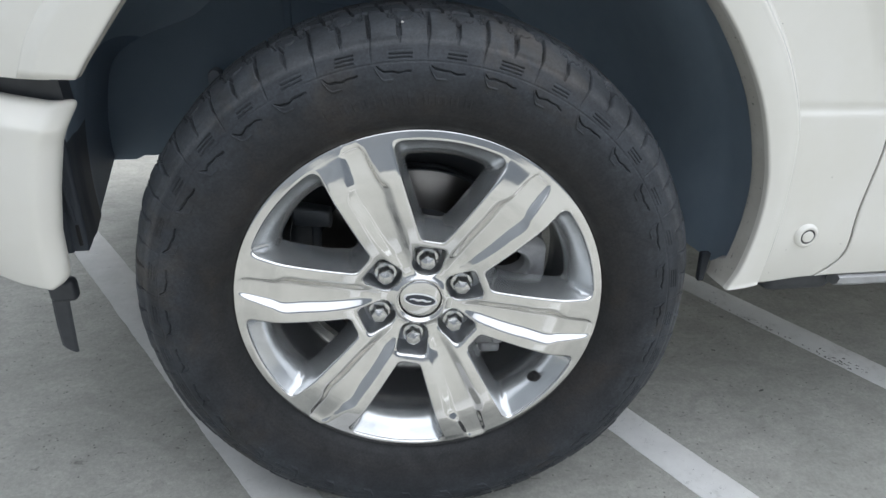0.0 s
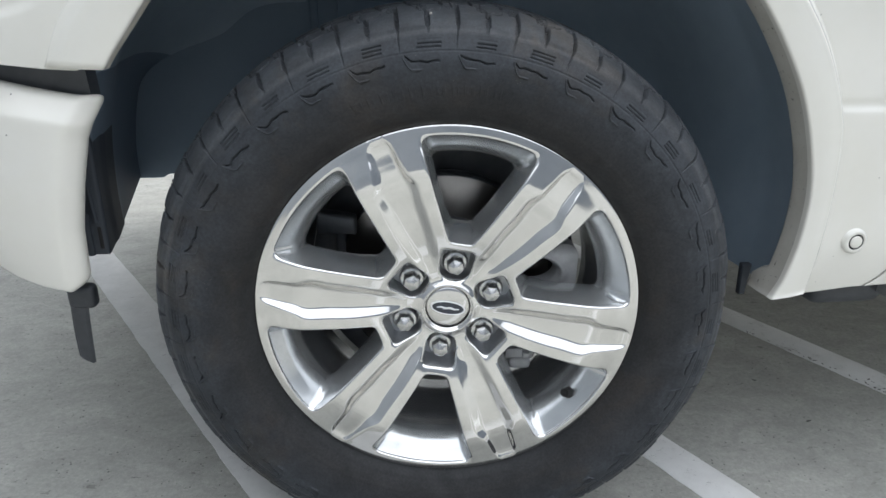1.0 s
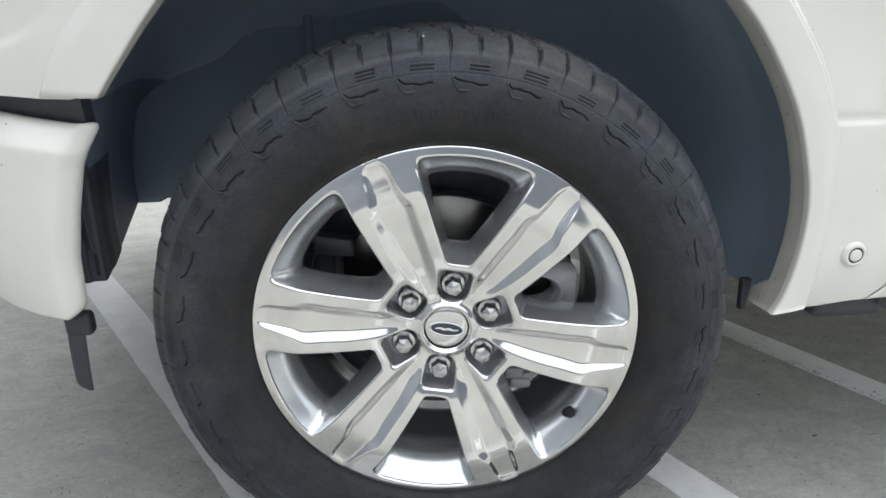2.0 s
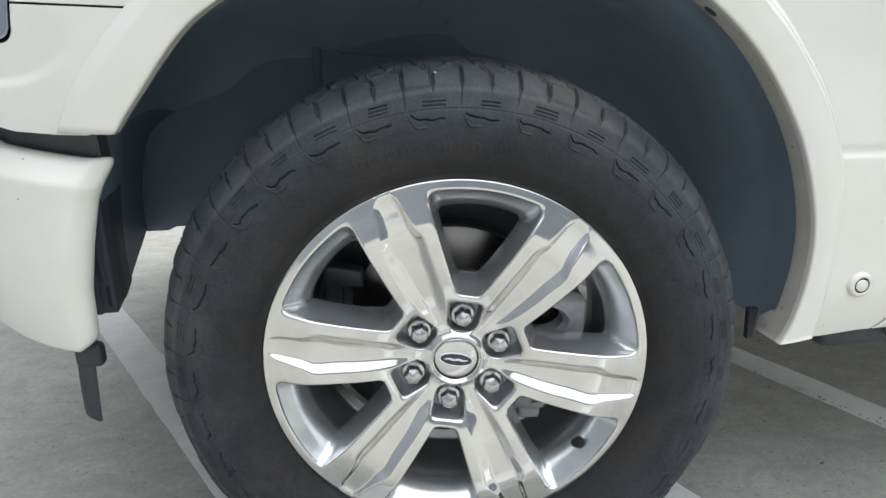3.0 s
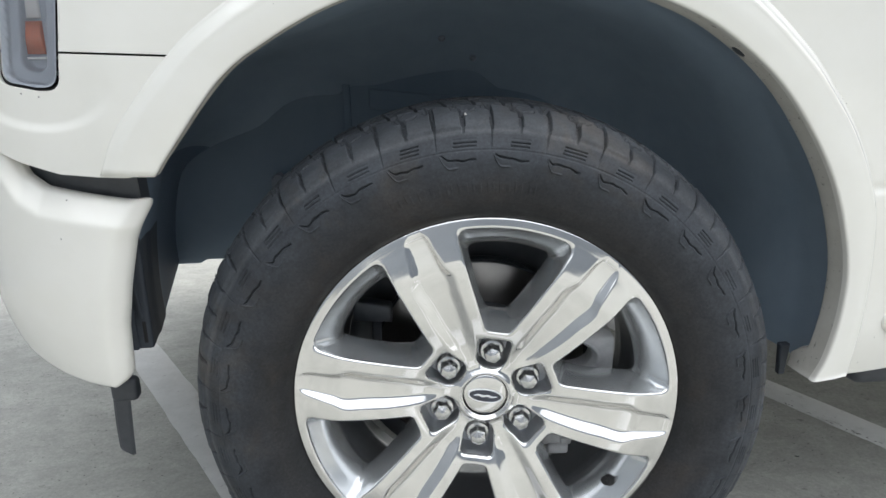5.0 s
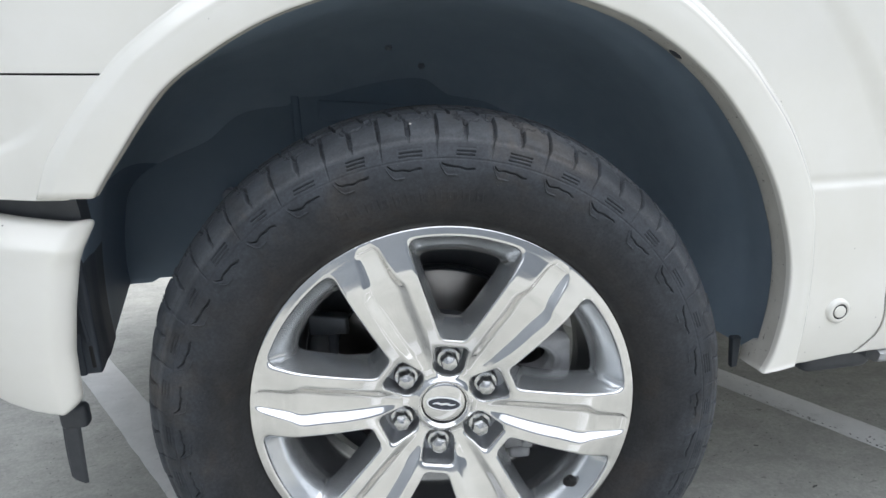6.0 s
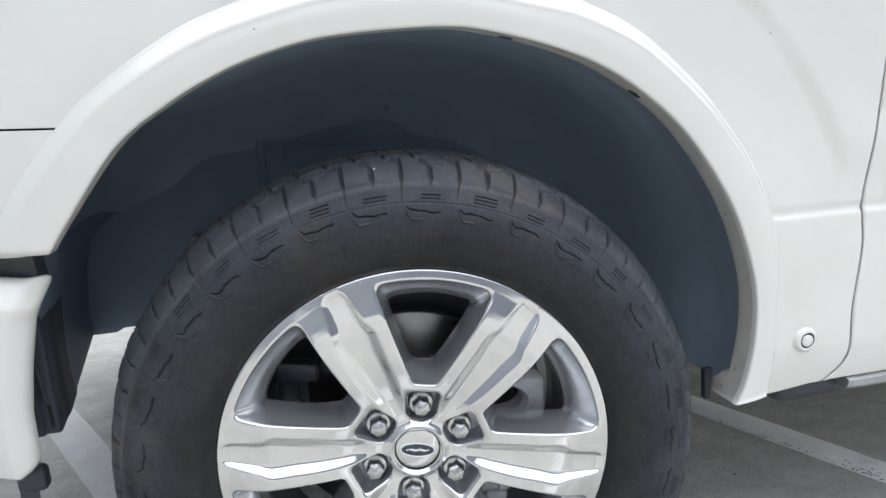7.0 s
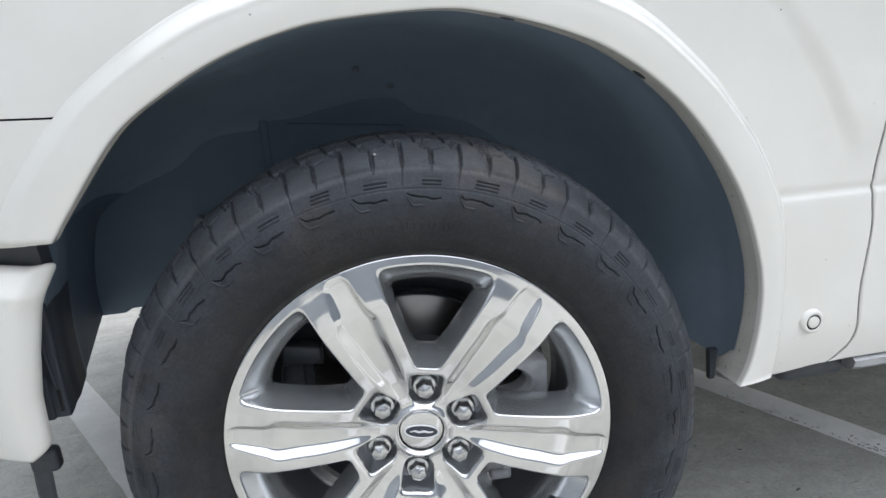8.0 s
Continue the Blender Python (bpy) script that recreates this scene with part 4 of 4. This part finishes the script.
def backing():
    """Black inner skin behind the seams; by the door it stands in for shade."""
    for us, z0, z1 in ((np.linspace(0.34, run_at(-0.520), 30), 0.862, 0.892),):
        rows = []
        for u in us:
            x, off = on_plan(u)
            y = float(panel_y(np.array([x]), np.array([0.877]))[0]) + off + 0.010
            rows.append([(x, y, z0), (x, y, z1)])
        V, F = sweep(rows)
        mesh_ob("seam_backing", V, F, GAP, truck, "dark seam between the panels")
    # black strip close behind the door gap, in place of the gap's shade
    rows = []
    for z in np.linspace(0.405, 1.05, 40):
        x = float(gap_x(z))
        y = float(panel_y(np.array([x]), np.array([z]))[0]) + 0.0036
        rows.append([(x - 0.012, y, z), (x + 0.012, y, z)])
    V, F = sweep(rows)
    mesh_ob("door_gap_strip", V, F, GAP, truck, "dark strip for the shade in the door gap")


backing()


def door():
    us, vs = np.linspace(0.62, 1.75, 130), np.r_[np.linspace(0.38, 0.72, 120), np.linspace(0.725, 1.16, 50)]

    def keep(u, v):
        k = np.minimum(u - gap_x(v) - 0.0022, v - low_edge(u))
        return np.minimum(k, 1.70 - u)

    P, F, E = sheet(us, vs, keep)
    y = panel_y(np.minimum(P[:, 0], 0.95), P[:, 1])
    V = np.stack([P[:, 0], y, P[:, 1]], 1)
    V2, F2 = hem(V, F, E, [lambda rim, ids: rim + np.array([0, 0.0015, 0]), lambda rim, ids: rim + np.array([0, 0.03, 0])])
    mesh_ob("front_door", V2, F2.tolist(), PAINT, truck, "pearl white front door, shut")


door()


def sensor():
    V, F = lathe([(0.0, -0.0085), (0.0085, -0.0085), (0.0094, -0.0080), (0.0096, -0.0060), (0.0124, -0.0060), (0.0127, -0.0080), (0.0165, -0.0072), (0.0195, -0.0045), (0.0212, 0.004)], 48)
    ob = mesh_ob("parking_sensor", V, F, PAINT, truck, "round white parking sensor in the fender")
    ob.location = (0.616, float(panel_y(np.array([0.616]), np.array([0.482]))[0]) + 0.001, 0.482)
    V, F = lathe([(0.0095, -0.0066), (0.0126, -0.0066)], 48)
    mesh_ob("ring", V, F, GAP, ob, "thin dark ring")


sensor()

# ---- bumper, trim strip and air deflector ----
BPLAN = spline([(-0.36, -0.086), (-0.43, -0.086), (-0.52, -0.082), (-0.60, -0.064), (-0.66, -0.032), (-0.70, 0.018), (-0.74, 0.10), (-0.775, 0.22), (-0.80, 0.45), (-0.81, 1.0)], 300)
BRUN = np.r_[0, np.cumsum(np.linalg.norm(np.diff(BPLAN, axis=0), axis=1))]


END_X = [-0.503, -0.501, -0.496, -0.483, -0.467, -0.440, -0.419]


def bumper():
    us = np.r_[np.linspace(0.0, 0.55, 170), np.linspace(0.56, 1.55, 40)]
    vs = np.linspace(0.40, 0.80, 130)

    def bx(u):
        return np.interp(u, BRUN, BPLAN[:, 0])

    def keep(u, v):
        x = bx(u)
        end = np.interp(v, [0.40, 0.447, 0.518, 0.582, 0.643, 0.70, 0.76], END_X)
        bottom = np.interp(-x, [0.48, 0.500, 0.522, 0.564, 0.60, 0.627, 0.655, 0.672, 0.687, 0.75], [0.455, 0.443, 0.430, 0.436, 0.446, 0.457, 0.471, 0.495, 0.52, 0.58])
        top = np.interp(-x, [0.42, 0.473, 0.53, 0.58, 0.606, 0.625, 0.648, 0.70], [0.693, 0.696, 0.705, 0.714, 0.730, 0.762, 0.786, 0.81])
        return -smax(smax(x - end, bottom - v, 0.012), v - top, 0.012)

    P, F, E = sheet(us, vs, keep)
    x, y = bx(P[:, 0]), np.interp(P[:, 0], BRUN, BPLAN[:, 1])
    tx, ty = np.interp(P[:, 0], BRUN, np.gradient(BPLAN[:, 0], BRUN)), np.interp(P[:, 0], BRUN, np.gradient(BPLAN[:, 1], BRUN))
    nrm = np.stack([ty, -tx, 0 * tx], 1)         # inward
    top = np.interp(-x, [0.42, 0.473, 0.53, 0.58, 0.606, 0.625, 0.648, 0.70], [0.693, 0.696, 0.705, 0.714, 0.730, 0.762, 0.786, 0.81])
    # a flat facet along the top and another along the end, both with a soft fold
    ends = np.interp(P[:, 1], [0.40, 0.447, 0.518, 0.582, 0.643, 0.70, 0.76], END_X)
    q = 0.034 - (top - P[:, 1])
    roll = 0.30 * (q + np.sqrt(q**2 + 0.0028**2))
    q = 0.021 - (ends - x)
    roll += 0.46 * (q + np.sqrt(q**2 + 0.0055**2))
    under = 0.55 * np.clip(0.60 - P[:, 1], 0, 1) ** 2 * np.interp(-x, [0.50, 0.60, 0.70], [0.35, 1.2, 2.4])
    s = keep(P[:, 0], P[:, 1])
    edge = 0.005 * (1 - np.sqrt(np.clip(1 - (1 - np.clip(s / 0.006, 0, 1)) ** 2, 0, 1)))
    V = np.stack([x, y, P[:, 1]], 1) + nrm * (roll + under + edge)[:, None]
    V2, F2 = hem(V, F, E, [lambda rim, ids: rim + nrm[ids] * 0.002, lambda rim, ids: rim + nrm[ids] * 0.006 + (np.array([0.0, 0, 0]) - nrm[ids]) * 0])
    mesh_ob("front_bumper", V2, F2.tolist(), PAINT, truck, "pearl white painted front bumper end")


bumper()


def fog_surround():
    """Black plastic surround set into the front corner of the bumper."""
    rows = []
    for u in np.linspace(0.395, 0.60, 26):
        x, y = np.interp(u, BRUN, BPLAN[:, 0]), np.interp(u, BRUN, BPLAN[:, 1])
        tx, ty = np.interp(u, BRUN, np.gradient(BPLAN[:, 0], BRUN)), np.interp(u, BRUN, np.gradient(BPLAN[:, 1], BRUN))
        n = np.array([ty, -tx])
        lo, hi = 0.560 - 0.05 * (u - 0.395), 0.660 + 0.08 * (u - 0.395)
        p = lambda d, z: (x + n[0] * d, y + n[1] * d, z)
        rows.append([p(0.03, lo), p(-0.003, lo + 0.002), p(-0.004, lo + 0.010), p(0.004, lo + 0.016), p(0.004, hi - 0.016), p(-0.004, hi - 0.010), p(-0.003, hi - 0.002), p(0.03, hi)])
    V, F = sweep(rows)
    F.append(list(range(8)))
    mesh_ob("fog_lamp_surround", V, F, TRIM, truck, "black plastic fog lamp surround in the bumper", smooth=False)


fog_surround()


def trim_strip():
    rows = []
    for u in np.linspace(0.098, 0.262, 50):
        x, y = np.interp(u, BRUN, BPLAN[:, 0]), np.interp(u, BRUN, BPLAN[:, 1])
        tx, ty = np.interp(u, BRUN, np.gradient(BPLAN[:, 0], BRUN)), np.interp(u, BRUN, np.gradient(BPLAN[:, 1], BRUN))
        n = np.array([ty, -tx])
        lo = float(np.interp(-x, [0.42, 0.473, 0.53, 0.58, 0.606, 0.625, 0.648, 0.70], [0.693, 0.696, 0.705, 0.714, 0.730, 0.762, 0.786, 0.81])) - 0.02
        hi = float(low_edge(np.array(x))) + 0.020
        p = lambda d, z: (x + n[0] * d, y + n[1] * d, z)
        rows.append([p(0.070, lo + 0.004), p(0.044, lo), p(0.040, lo + 0.004), p(0.028, hi - 0.004), p(0.032, hi), p(0.060, hi)])
    V, F = sweep(rows)
    F.append([0, 1, 2, 3, 4, 5])
    mesh_ob("bumper_trim", V, F, TRIM, truck, "black plastic strip between bumper and fender", smooth=False)


trim_strip()


def air_deflector():
    bm = bmesh.new()
    box(bm, (-0.560, -0.004, 0.371), (-0.520, 0.020, 0.409), 0.009, 4)
    part("deflector_bracket", bm, TRIM, truck, "black plastic bracket under the bumper")
    rows = []
    for t in np.linspace(0, 1, 14):
        z = 0.376 - 0.100 * t
        x0, x1 = -0.558 - 0.007 * t + 0.004 * t * t, -0.5330 - 0.0065 * t
        y0 = 0.001 + 0.003 * t**2
        if t > 0.95:
            x0 += 0.004
        z1 = z + 0.007 * t
        rows.append([(x0, y0, z1), (x0 + 0.004, y0 - 0.0025, z1), (x1 - 0.004, y0 - 0.0015, z), (x1, y0 + 0.001, z), (x1 - 0.002, y0 + 0.006, z), (x0 + 0.002, y0 + 0.006, z1)])
    V, F = sweep(rows, True)
    m = 6
    F.append(list(range((len(rows) - 1) * m, len(rows) * m)))
    mesh_ob("air_deflector", V, F, TRIM, truck, "dark grey flexible air deflector blade", smooth=False)


air_deflector()


# ---- head lamp ----
def head_lamp():
    x0, x1 = run_at(-0.524), run_at(-0.594)
    us, vs = np.linspace(x0 - 0.05, x1 + 0.02, 90), np.linspace(0.82, 1.07, 140)

    def skin(depth, inset):
        P, F, E = sheet(us, vs, lambda u, z: -lamp_sdf(u, z) - inset)
        x, off = on_plan(P[:, 0])
        y = panel_y(np.maximum(x, -0.5), P[:, 1]) + off
        t = np.stack([np.gradient(PLAN[:, 0], RUN), np.gradient(PLAN[:, 1], RUN)], 1)
        inw = np.stack([np.interp(P[:, 0], RUN, t[:, 1]), -np.interp(P[:, 0], RUN, t[:, 0]), 0 * x], 1)
        d = depth(P) if callable(depth) else depth
        return np.stack([x, y, P[:, 1]], 1) + inw * np.reshape(d, (-1, 1)), F, E, inw

    # housing bowl: bezel near the edge, deep in the middle
    V, F, E, inw = skin(lambda P: 0.0025 + 0.008 * step(0.003, 0.005, -lamp_sdf(P[:, 0], P[:, 1])) + 0.012 * step(0.018, 0.022, -lamp_sdf(P[:, 0], P[:, 1])), 0.001)
    lamp = mesh_ob("head_lamp", V, F.tolist(), LAMPGREY, truck, "head lamp with grey bezel and amber marker")
    V, F, E, inw = skin(lambda P: 0.0055 + 0.05 * step(0.0, 0.003, -lamp_sdf(P[:, 0], P[:, 1])), -0.008)
    mesh_ob("lamp_gasket", V, F.tolist(), GAP, lamp, "black gasket round the lamp")
    V, F, E, inw = skin(0.002, 0.0015)
    lens = mesh_ob("lens", np.vstack([V, V + inw * 0.003]), [*F.tolist(), *[[b + len(V) for b in f[::-1]] for f in F.tolist()]], GLASS, lamp, "clear plastic lens")
    lens.visible_shadow = False
    # the panel above the marker is chrome band and painted-in lens reflection
    for z0, z1, mat, nm, lab in ((0.877, 0.917, AMBER, "amber_marker", "amber side marker"), (0.871, 0.876, CLEAR, "chrome_strip", "bright strip below the marker"), (0.919, 1.035, CLEAR, "upper_pale_panel", "pale chrome band and painted lens reflection above the marker"), (0.852, 0.857, CLEAR, "lower_trim", "fine bright line near the lamp's foot")):
        rows = []
        for u in np.linspace(x0 + 0.021, x1 - 0.016, 16):
            x, off = on_plan(u)
            y = float(panel_y(np.array([max(x, -0.5)]), np.array([z0]))[0]) + off
            i = np.searchsorted(RUN, u)
            tt = PLAN[i] - PLAN[i - 1]
            tt = tt / np.linalg.norm(tt)
            n = np.array([tt[1], -tt[0]])
            p = lambda d, z: (x + n[0] * d, y + n[1] * d, z)
            rows.append([p(0.045, z0), p(0.020, z0 + 0.001), p(0.018, (z0 + z1) / 2), p(0.020, z1 - 0.001), p(0.045, z1)])
        V, F = sweep(rows)
        F.append([0, 1, 2, 3, 4])
        mesh_ob(nm, V, F, mat, lamp, lab)


head_lamp()


# ---- wheel house ----
def wheel_liner():
    """Front wall, arch and rear wall of the black liner, with shallow ribs."""
    arch = [(-0.484, 0.463), (-0.486, 0.54), (-0.480, 0.64), (-0.456, 0.745), (-0.400, 0.825), (-0.335, 0.878), (-0.20, 0.945), (-0.06, 0.980), (0.06, 0.985), (0.22, 0.952), (0.31, 0.912), (0.385, 0.856), (0.450, 0.780), (0.505, 0.685), (0.538, 0.575), (0.548, 0.480), (0.544, 0.376)]
    path = spline(arch, 120)
    ys = np.r_[-0.040, np.linspace(-0.03, 0.30, 26), np.linspace(0.31, 0.41, 16)]
    rows = []
    for i, (x, z) in enumerate(path):
        f = i / 119
        row = []
        for y in ys:
            y = max(y, -0.040 + 0.026 * float(step(0.26, 0.20, f)))
            taper = 0.20 * max(0.0, y - 0.03) * step(0.22, 0.36, f)
            fwd = 0.185 * np.clip(y, 0, 1) * step(0.30, 0.0, f)
            fillet = 0.125 * (1 - math.sqrt(max(0.0, 1 - (max(0.0, y - 0.23) / 0.1802) ** 2))) * step(0.10, 0.20, f)
            ridge = 0.003 * step(0.03, 0.05, y) * (1 - step(0.12, 0.14, y)) * step(0.9, 0.7, f)
            nx, nz = (x - 0.03), (z - 0.5)
            l = math.hypot(nx, nz)
            row.append((x - fwd - nx / l * (ridge + fillet + taper), y, z - nz / l * (ridge + fillet + taper)))
        rows.append(row)
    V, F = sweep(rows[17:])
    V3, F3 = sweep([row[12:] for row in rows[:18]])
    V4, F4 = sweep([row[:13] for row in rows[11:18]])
    # slot 1: the lower front wall takes the dimmer twin
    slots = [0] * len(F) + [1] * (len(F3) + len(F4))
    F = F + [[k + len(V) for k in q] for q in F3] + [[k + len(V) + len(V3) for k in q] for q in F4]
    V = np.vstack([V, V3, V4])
    mesh_ob("wheel_liner", V, F, LINER_LIFTED, truck, "black plastic wheel house liner, lit and dim tones in its colour", True, [LINER_LIFTED, LINER_DIM], slots)
    # outer strip of the liner's front wall, darkened: its shade is painted in
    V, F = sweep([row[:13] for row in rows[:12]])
    mesh_ob("liner_front_dim", V, F, BLACK_DIM, truck, "front wall of the liner behind the bumper, shade in its colour")
    # folded lower edge in front and the tab behind
    bm = bmesh.new()
    box(bm, (-0.545, -0.018, 0.464), (-0.481, -0.006, 0.69), 0.005, 3)
    box(bm, (-0.540, -0.0225, 0.464), (-0.500, -0.012, 0.528), 0.003, 2)
    rib = [Vector((-0.4915 - 0.004 * math.sin(k * 0.35), -0.019, 0.515 + 0.015 * k)) for k in range(10)]
    for a, b in zip(rib, rib[1:]):
        bmesh.ops.create_cone(bm, cap_ends=True, segments=10, radius1=0.0034, radius2=0.0034, depth=(b - a).length * 1.15, matrix=Matrix.Translation((a + b) / 2) @ (b - a).to_track_quat("Z", "Y").to_matrix().to_4x4())
    part("liner_flange", bm, BLACK_DIM, truck, "black folded edge of the liner with a rib")
    # thin black box in place of a hollow slot, shade in its colour
    bm = bmesh.new()
    box(bm, (-0.4925, -0.0192, 0.474), (-0.4865, -0.015, 0.508), 0.002, 2)
    part("slot_shade", bm, GAP, truck, "black box for the shaded slot in the liner edge")
    bm = bmesh.new()
    box(bm, (0.504, -0.006, 0.352), (0.522, 0.006, 0.408), 0.002, 1)
    for v in bm.verts:
        if v.co.z < 0.38:
            v.co.x = 0.513 + (v.co.x - 0.513) * 0.6
    part("liner_tab", bm, BLACK_DIM, truck, "black plastic tab behind the tyre")


wheel_liner()


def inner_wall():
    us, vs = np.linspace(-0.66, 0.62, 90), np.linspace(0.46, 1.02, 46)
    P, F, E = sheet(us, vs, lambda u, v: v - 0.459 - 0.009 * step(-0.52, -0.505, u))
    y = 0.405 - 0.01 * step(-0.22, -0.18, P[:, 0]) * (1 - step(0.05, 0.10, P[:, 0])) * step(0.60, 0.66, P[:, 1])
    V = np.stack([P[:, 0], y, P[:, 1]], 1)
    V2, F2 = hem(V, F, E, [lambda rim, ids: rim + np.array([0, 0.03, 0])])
    mesh_ob("inner_fender", V2, F2.tolist(), WALL_DIM, truck, "inner wall of the wheel house, shade in its colour")
    bm = bmesh.new()
    box(bm, (-0.156, 0.383, 0.768), (0.07, 0.42, 0.806), 0.004, 2)
    for v in bm.verts:
        v.co.z -= 0.10 * (v.co.x + 0.156)
        v.co.y += 0.03 * max(0.0, v.co.x + 0.05)
    part("upper_control_arm", bm, WALL_DIM, truck, "dark steel upper control arm")
    bm = bmesh.new()
    box(bm, (-0.30, 0.24, 0.20), (0.26, 0.62, 0.46), 0.03, 4)
    part("lower_control_arm", bm, DARK, truck, "dark steel lower control arm and axle housing")
    bm = bmesh.new()
    box(bm, (-0.208, 0.393, 0.66), (-0.192, 0.41, 0.83), 0.004, 3)
    part("shock_bracket", bm, WALL_DIM, truck, "dark upright bracket in the wheel house")
    for x, y, z in ((0.047, 0.375, 0.863), (-0.018, 0.335, 0.899)):
        bm = bmesh.new()
        bmesh.ops.create_cone(bm, cap_ends=True, segments=16, radius1=0.007, radius2=0.005, depth=0.006, matrix=pose(x, y, z, 50))
        part("push_clip", bm, ARM, truck, "small grey push clip in the inner wall")
    bm = bmesh.new()
    box(bm, (-0.352, 0.36, 0.618), (-0.328, 0.40, 0.642), 0.004, 2)
    bmesh.ops.create_cone(bm, cap_ends=True, segments=14, radius1=0.009, radius2=0.009, depth=0.03, matrix=pose(-0.336, 0.355, 0.642, 90))
    part("hose_clip", bm, ARM, truck, "small black clip on the inner wall")


inner_wall()


# ---- sill, running board and the hull ----
def running_board():
    rows = []
    for x in (0.712, 0.720, 1.2, 1.9):
        s = 0.6 if x < 0.715 else 1.0
        rows.append([(x, -0.088 + 0.01 * (1 - s), 0.379), (x, -0.092 + 0.01 * (1 - s), 0.384), (x, -0.090, 0.394), (x, -0.080, 0.399), (x, 0.03, 0.399), (x, 0.03, 0.376), (x, -0.08, 0.376)])
    V, F = sweep(rows, True)
    F.append(list(range(7)))
    mesh_ob("running_board", V, F, BOARD, truck, "grey aluminium running board folded under the door", smooth=False)
    bm = bmesh.new()
    box(bm, (0.600, -0.062, 0.350), (0.735, 0.05, 0.42), 0.024, 5)
    box(bm, (0.72, -0.045, 0.36), (1.9, 0.06, 0.42), 0.008, 2)
    part("rocker_cover", bm, TRIM, truck, "black plastic cover under the sill")


running_board()

bm = bmesh.new()
box(bm, (-0.76, 0.02, 1.06), (0.75, 1.84, 1.18), 0.05, 4)
box(bm, (-0.60, 0.44, 0.50), (0.66, 1.42, 1.10), 0.02, 2)
# low box added out of sight to shade the ground under the engine
box(bm, (-0.45, 0.70, 0.27), (0.66, 1.40, 0.52), 0.03, 3)
box(bm, (-0.95, 0.36, 0.56), (-0.68, 1.50, 1.17), 0.05, 4)
# low valance added out of sight to block light from the front
box(bm, (-0.90, 0.95, 0.27), (-0.82, 1.56, 0.60), 0.02, 3)
box(bm, (0.70, 0.0, 0.43), (2.9, 1.86, 1.25), 0.03, 3)
box(bm, (1.05, 0.12, 1.20), (2.8, 1.74, 1.93), 0.12, 4)
box(bm, (2.92, 0.0, 0.52), (4.75, 1.86, 1.32), 0.03, 3)
part("body_shell", bm, PAINT, truck, "white body and cab of the truck")
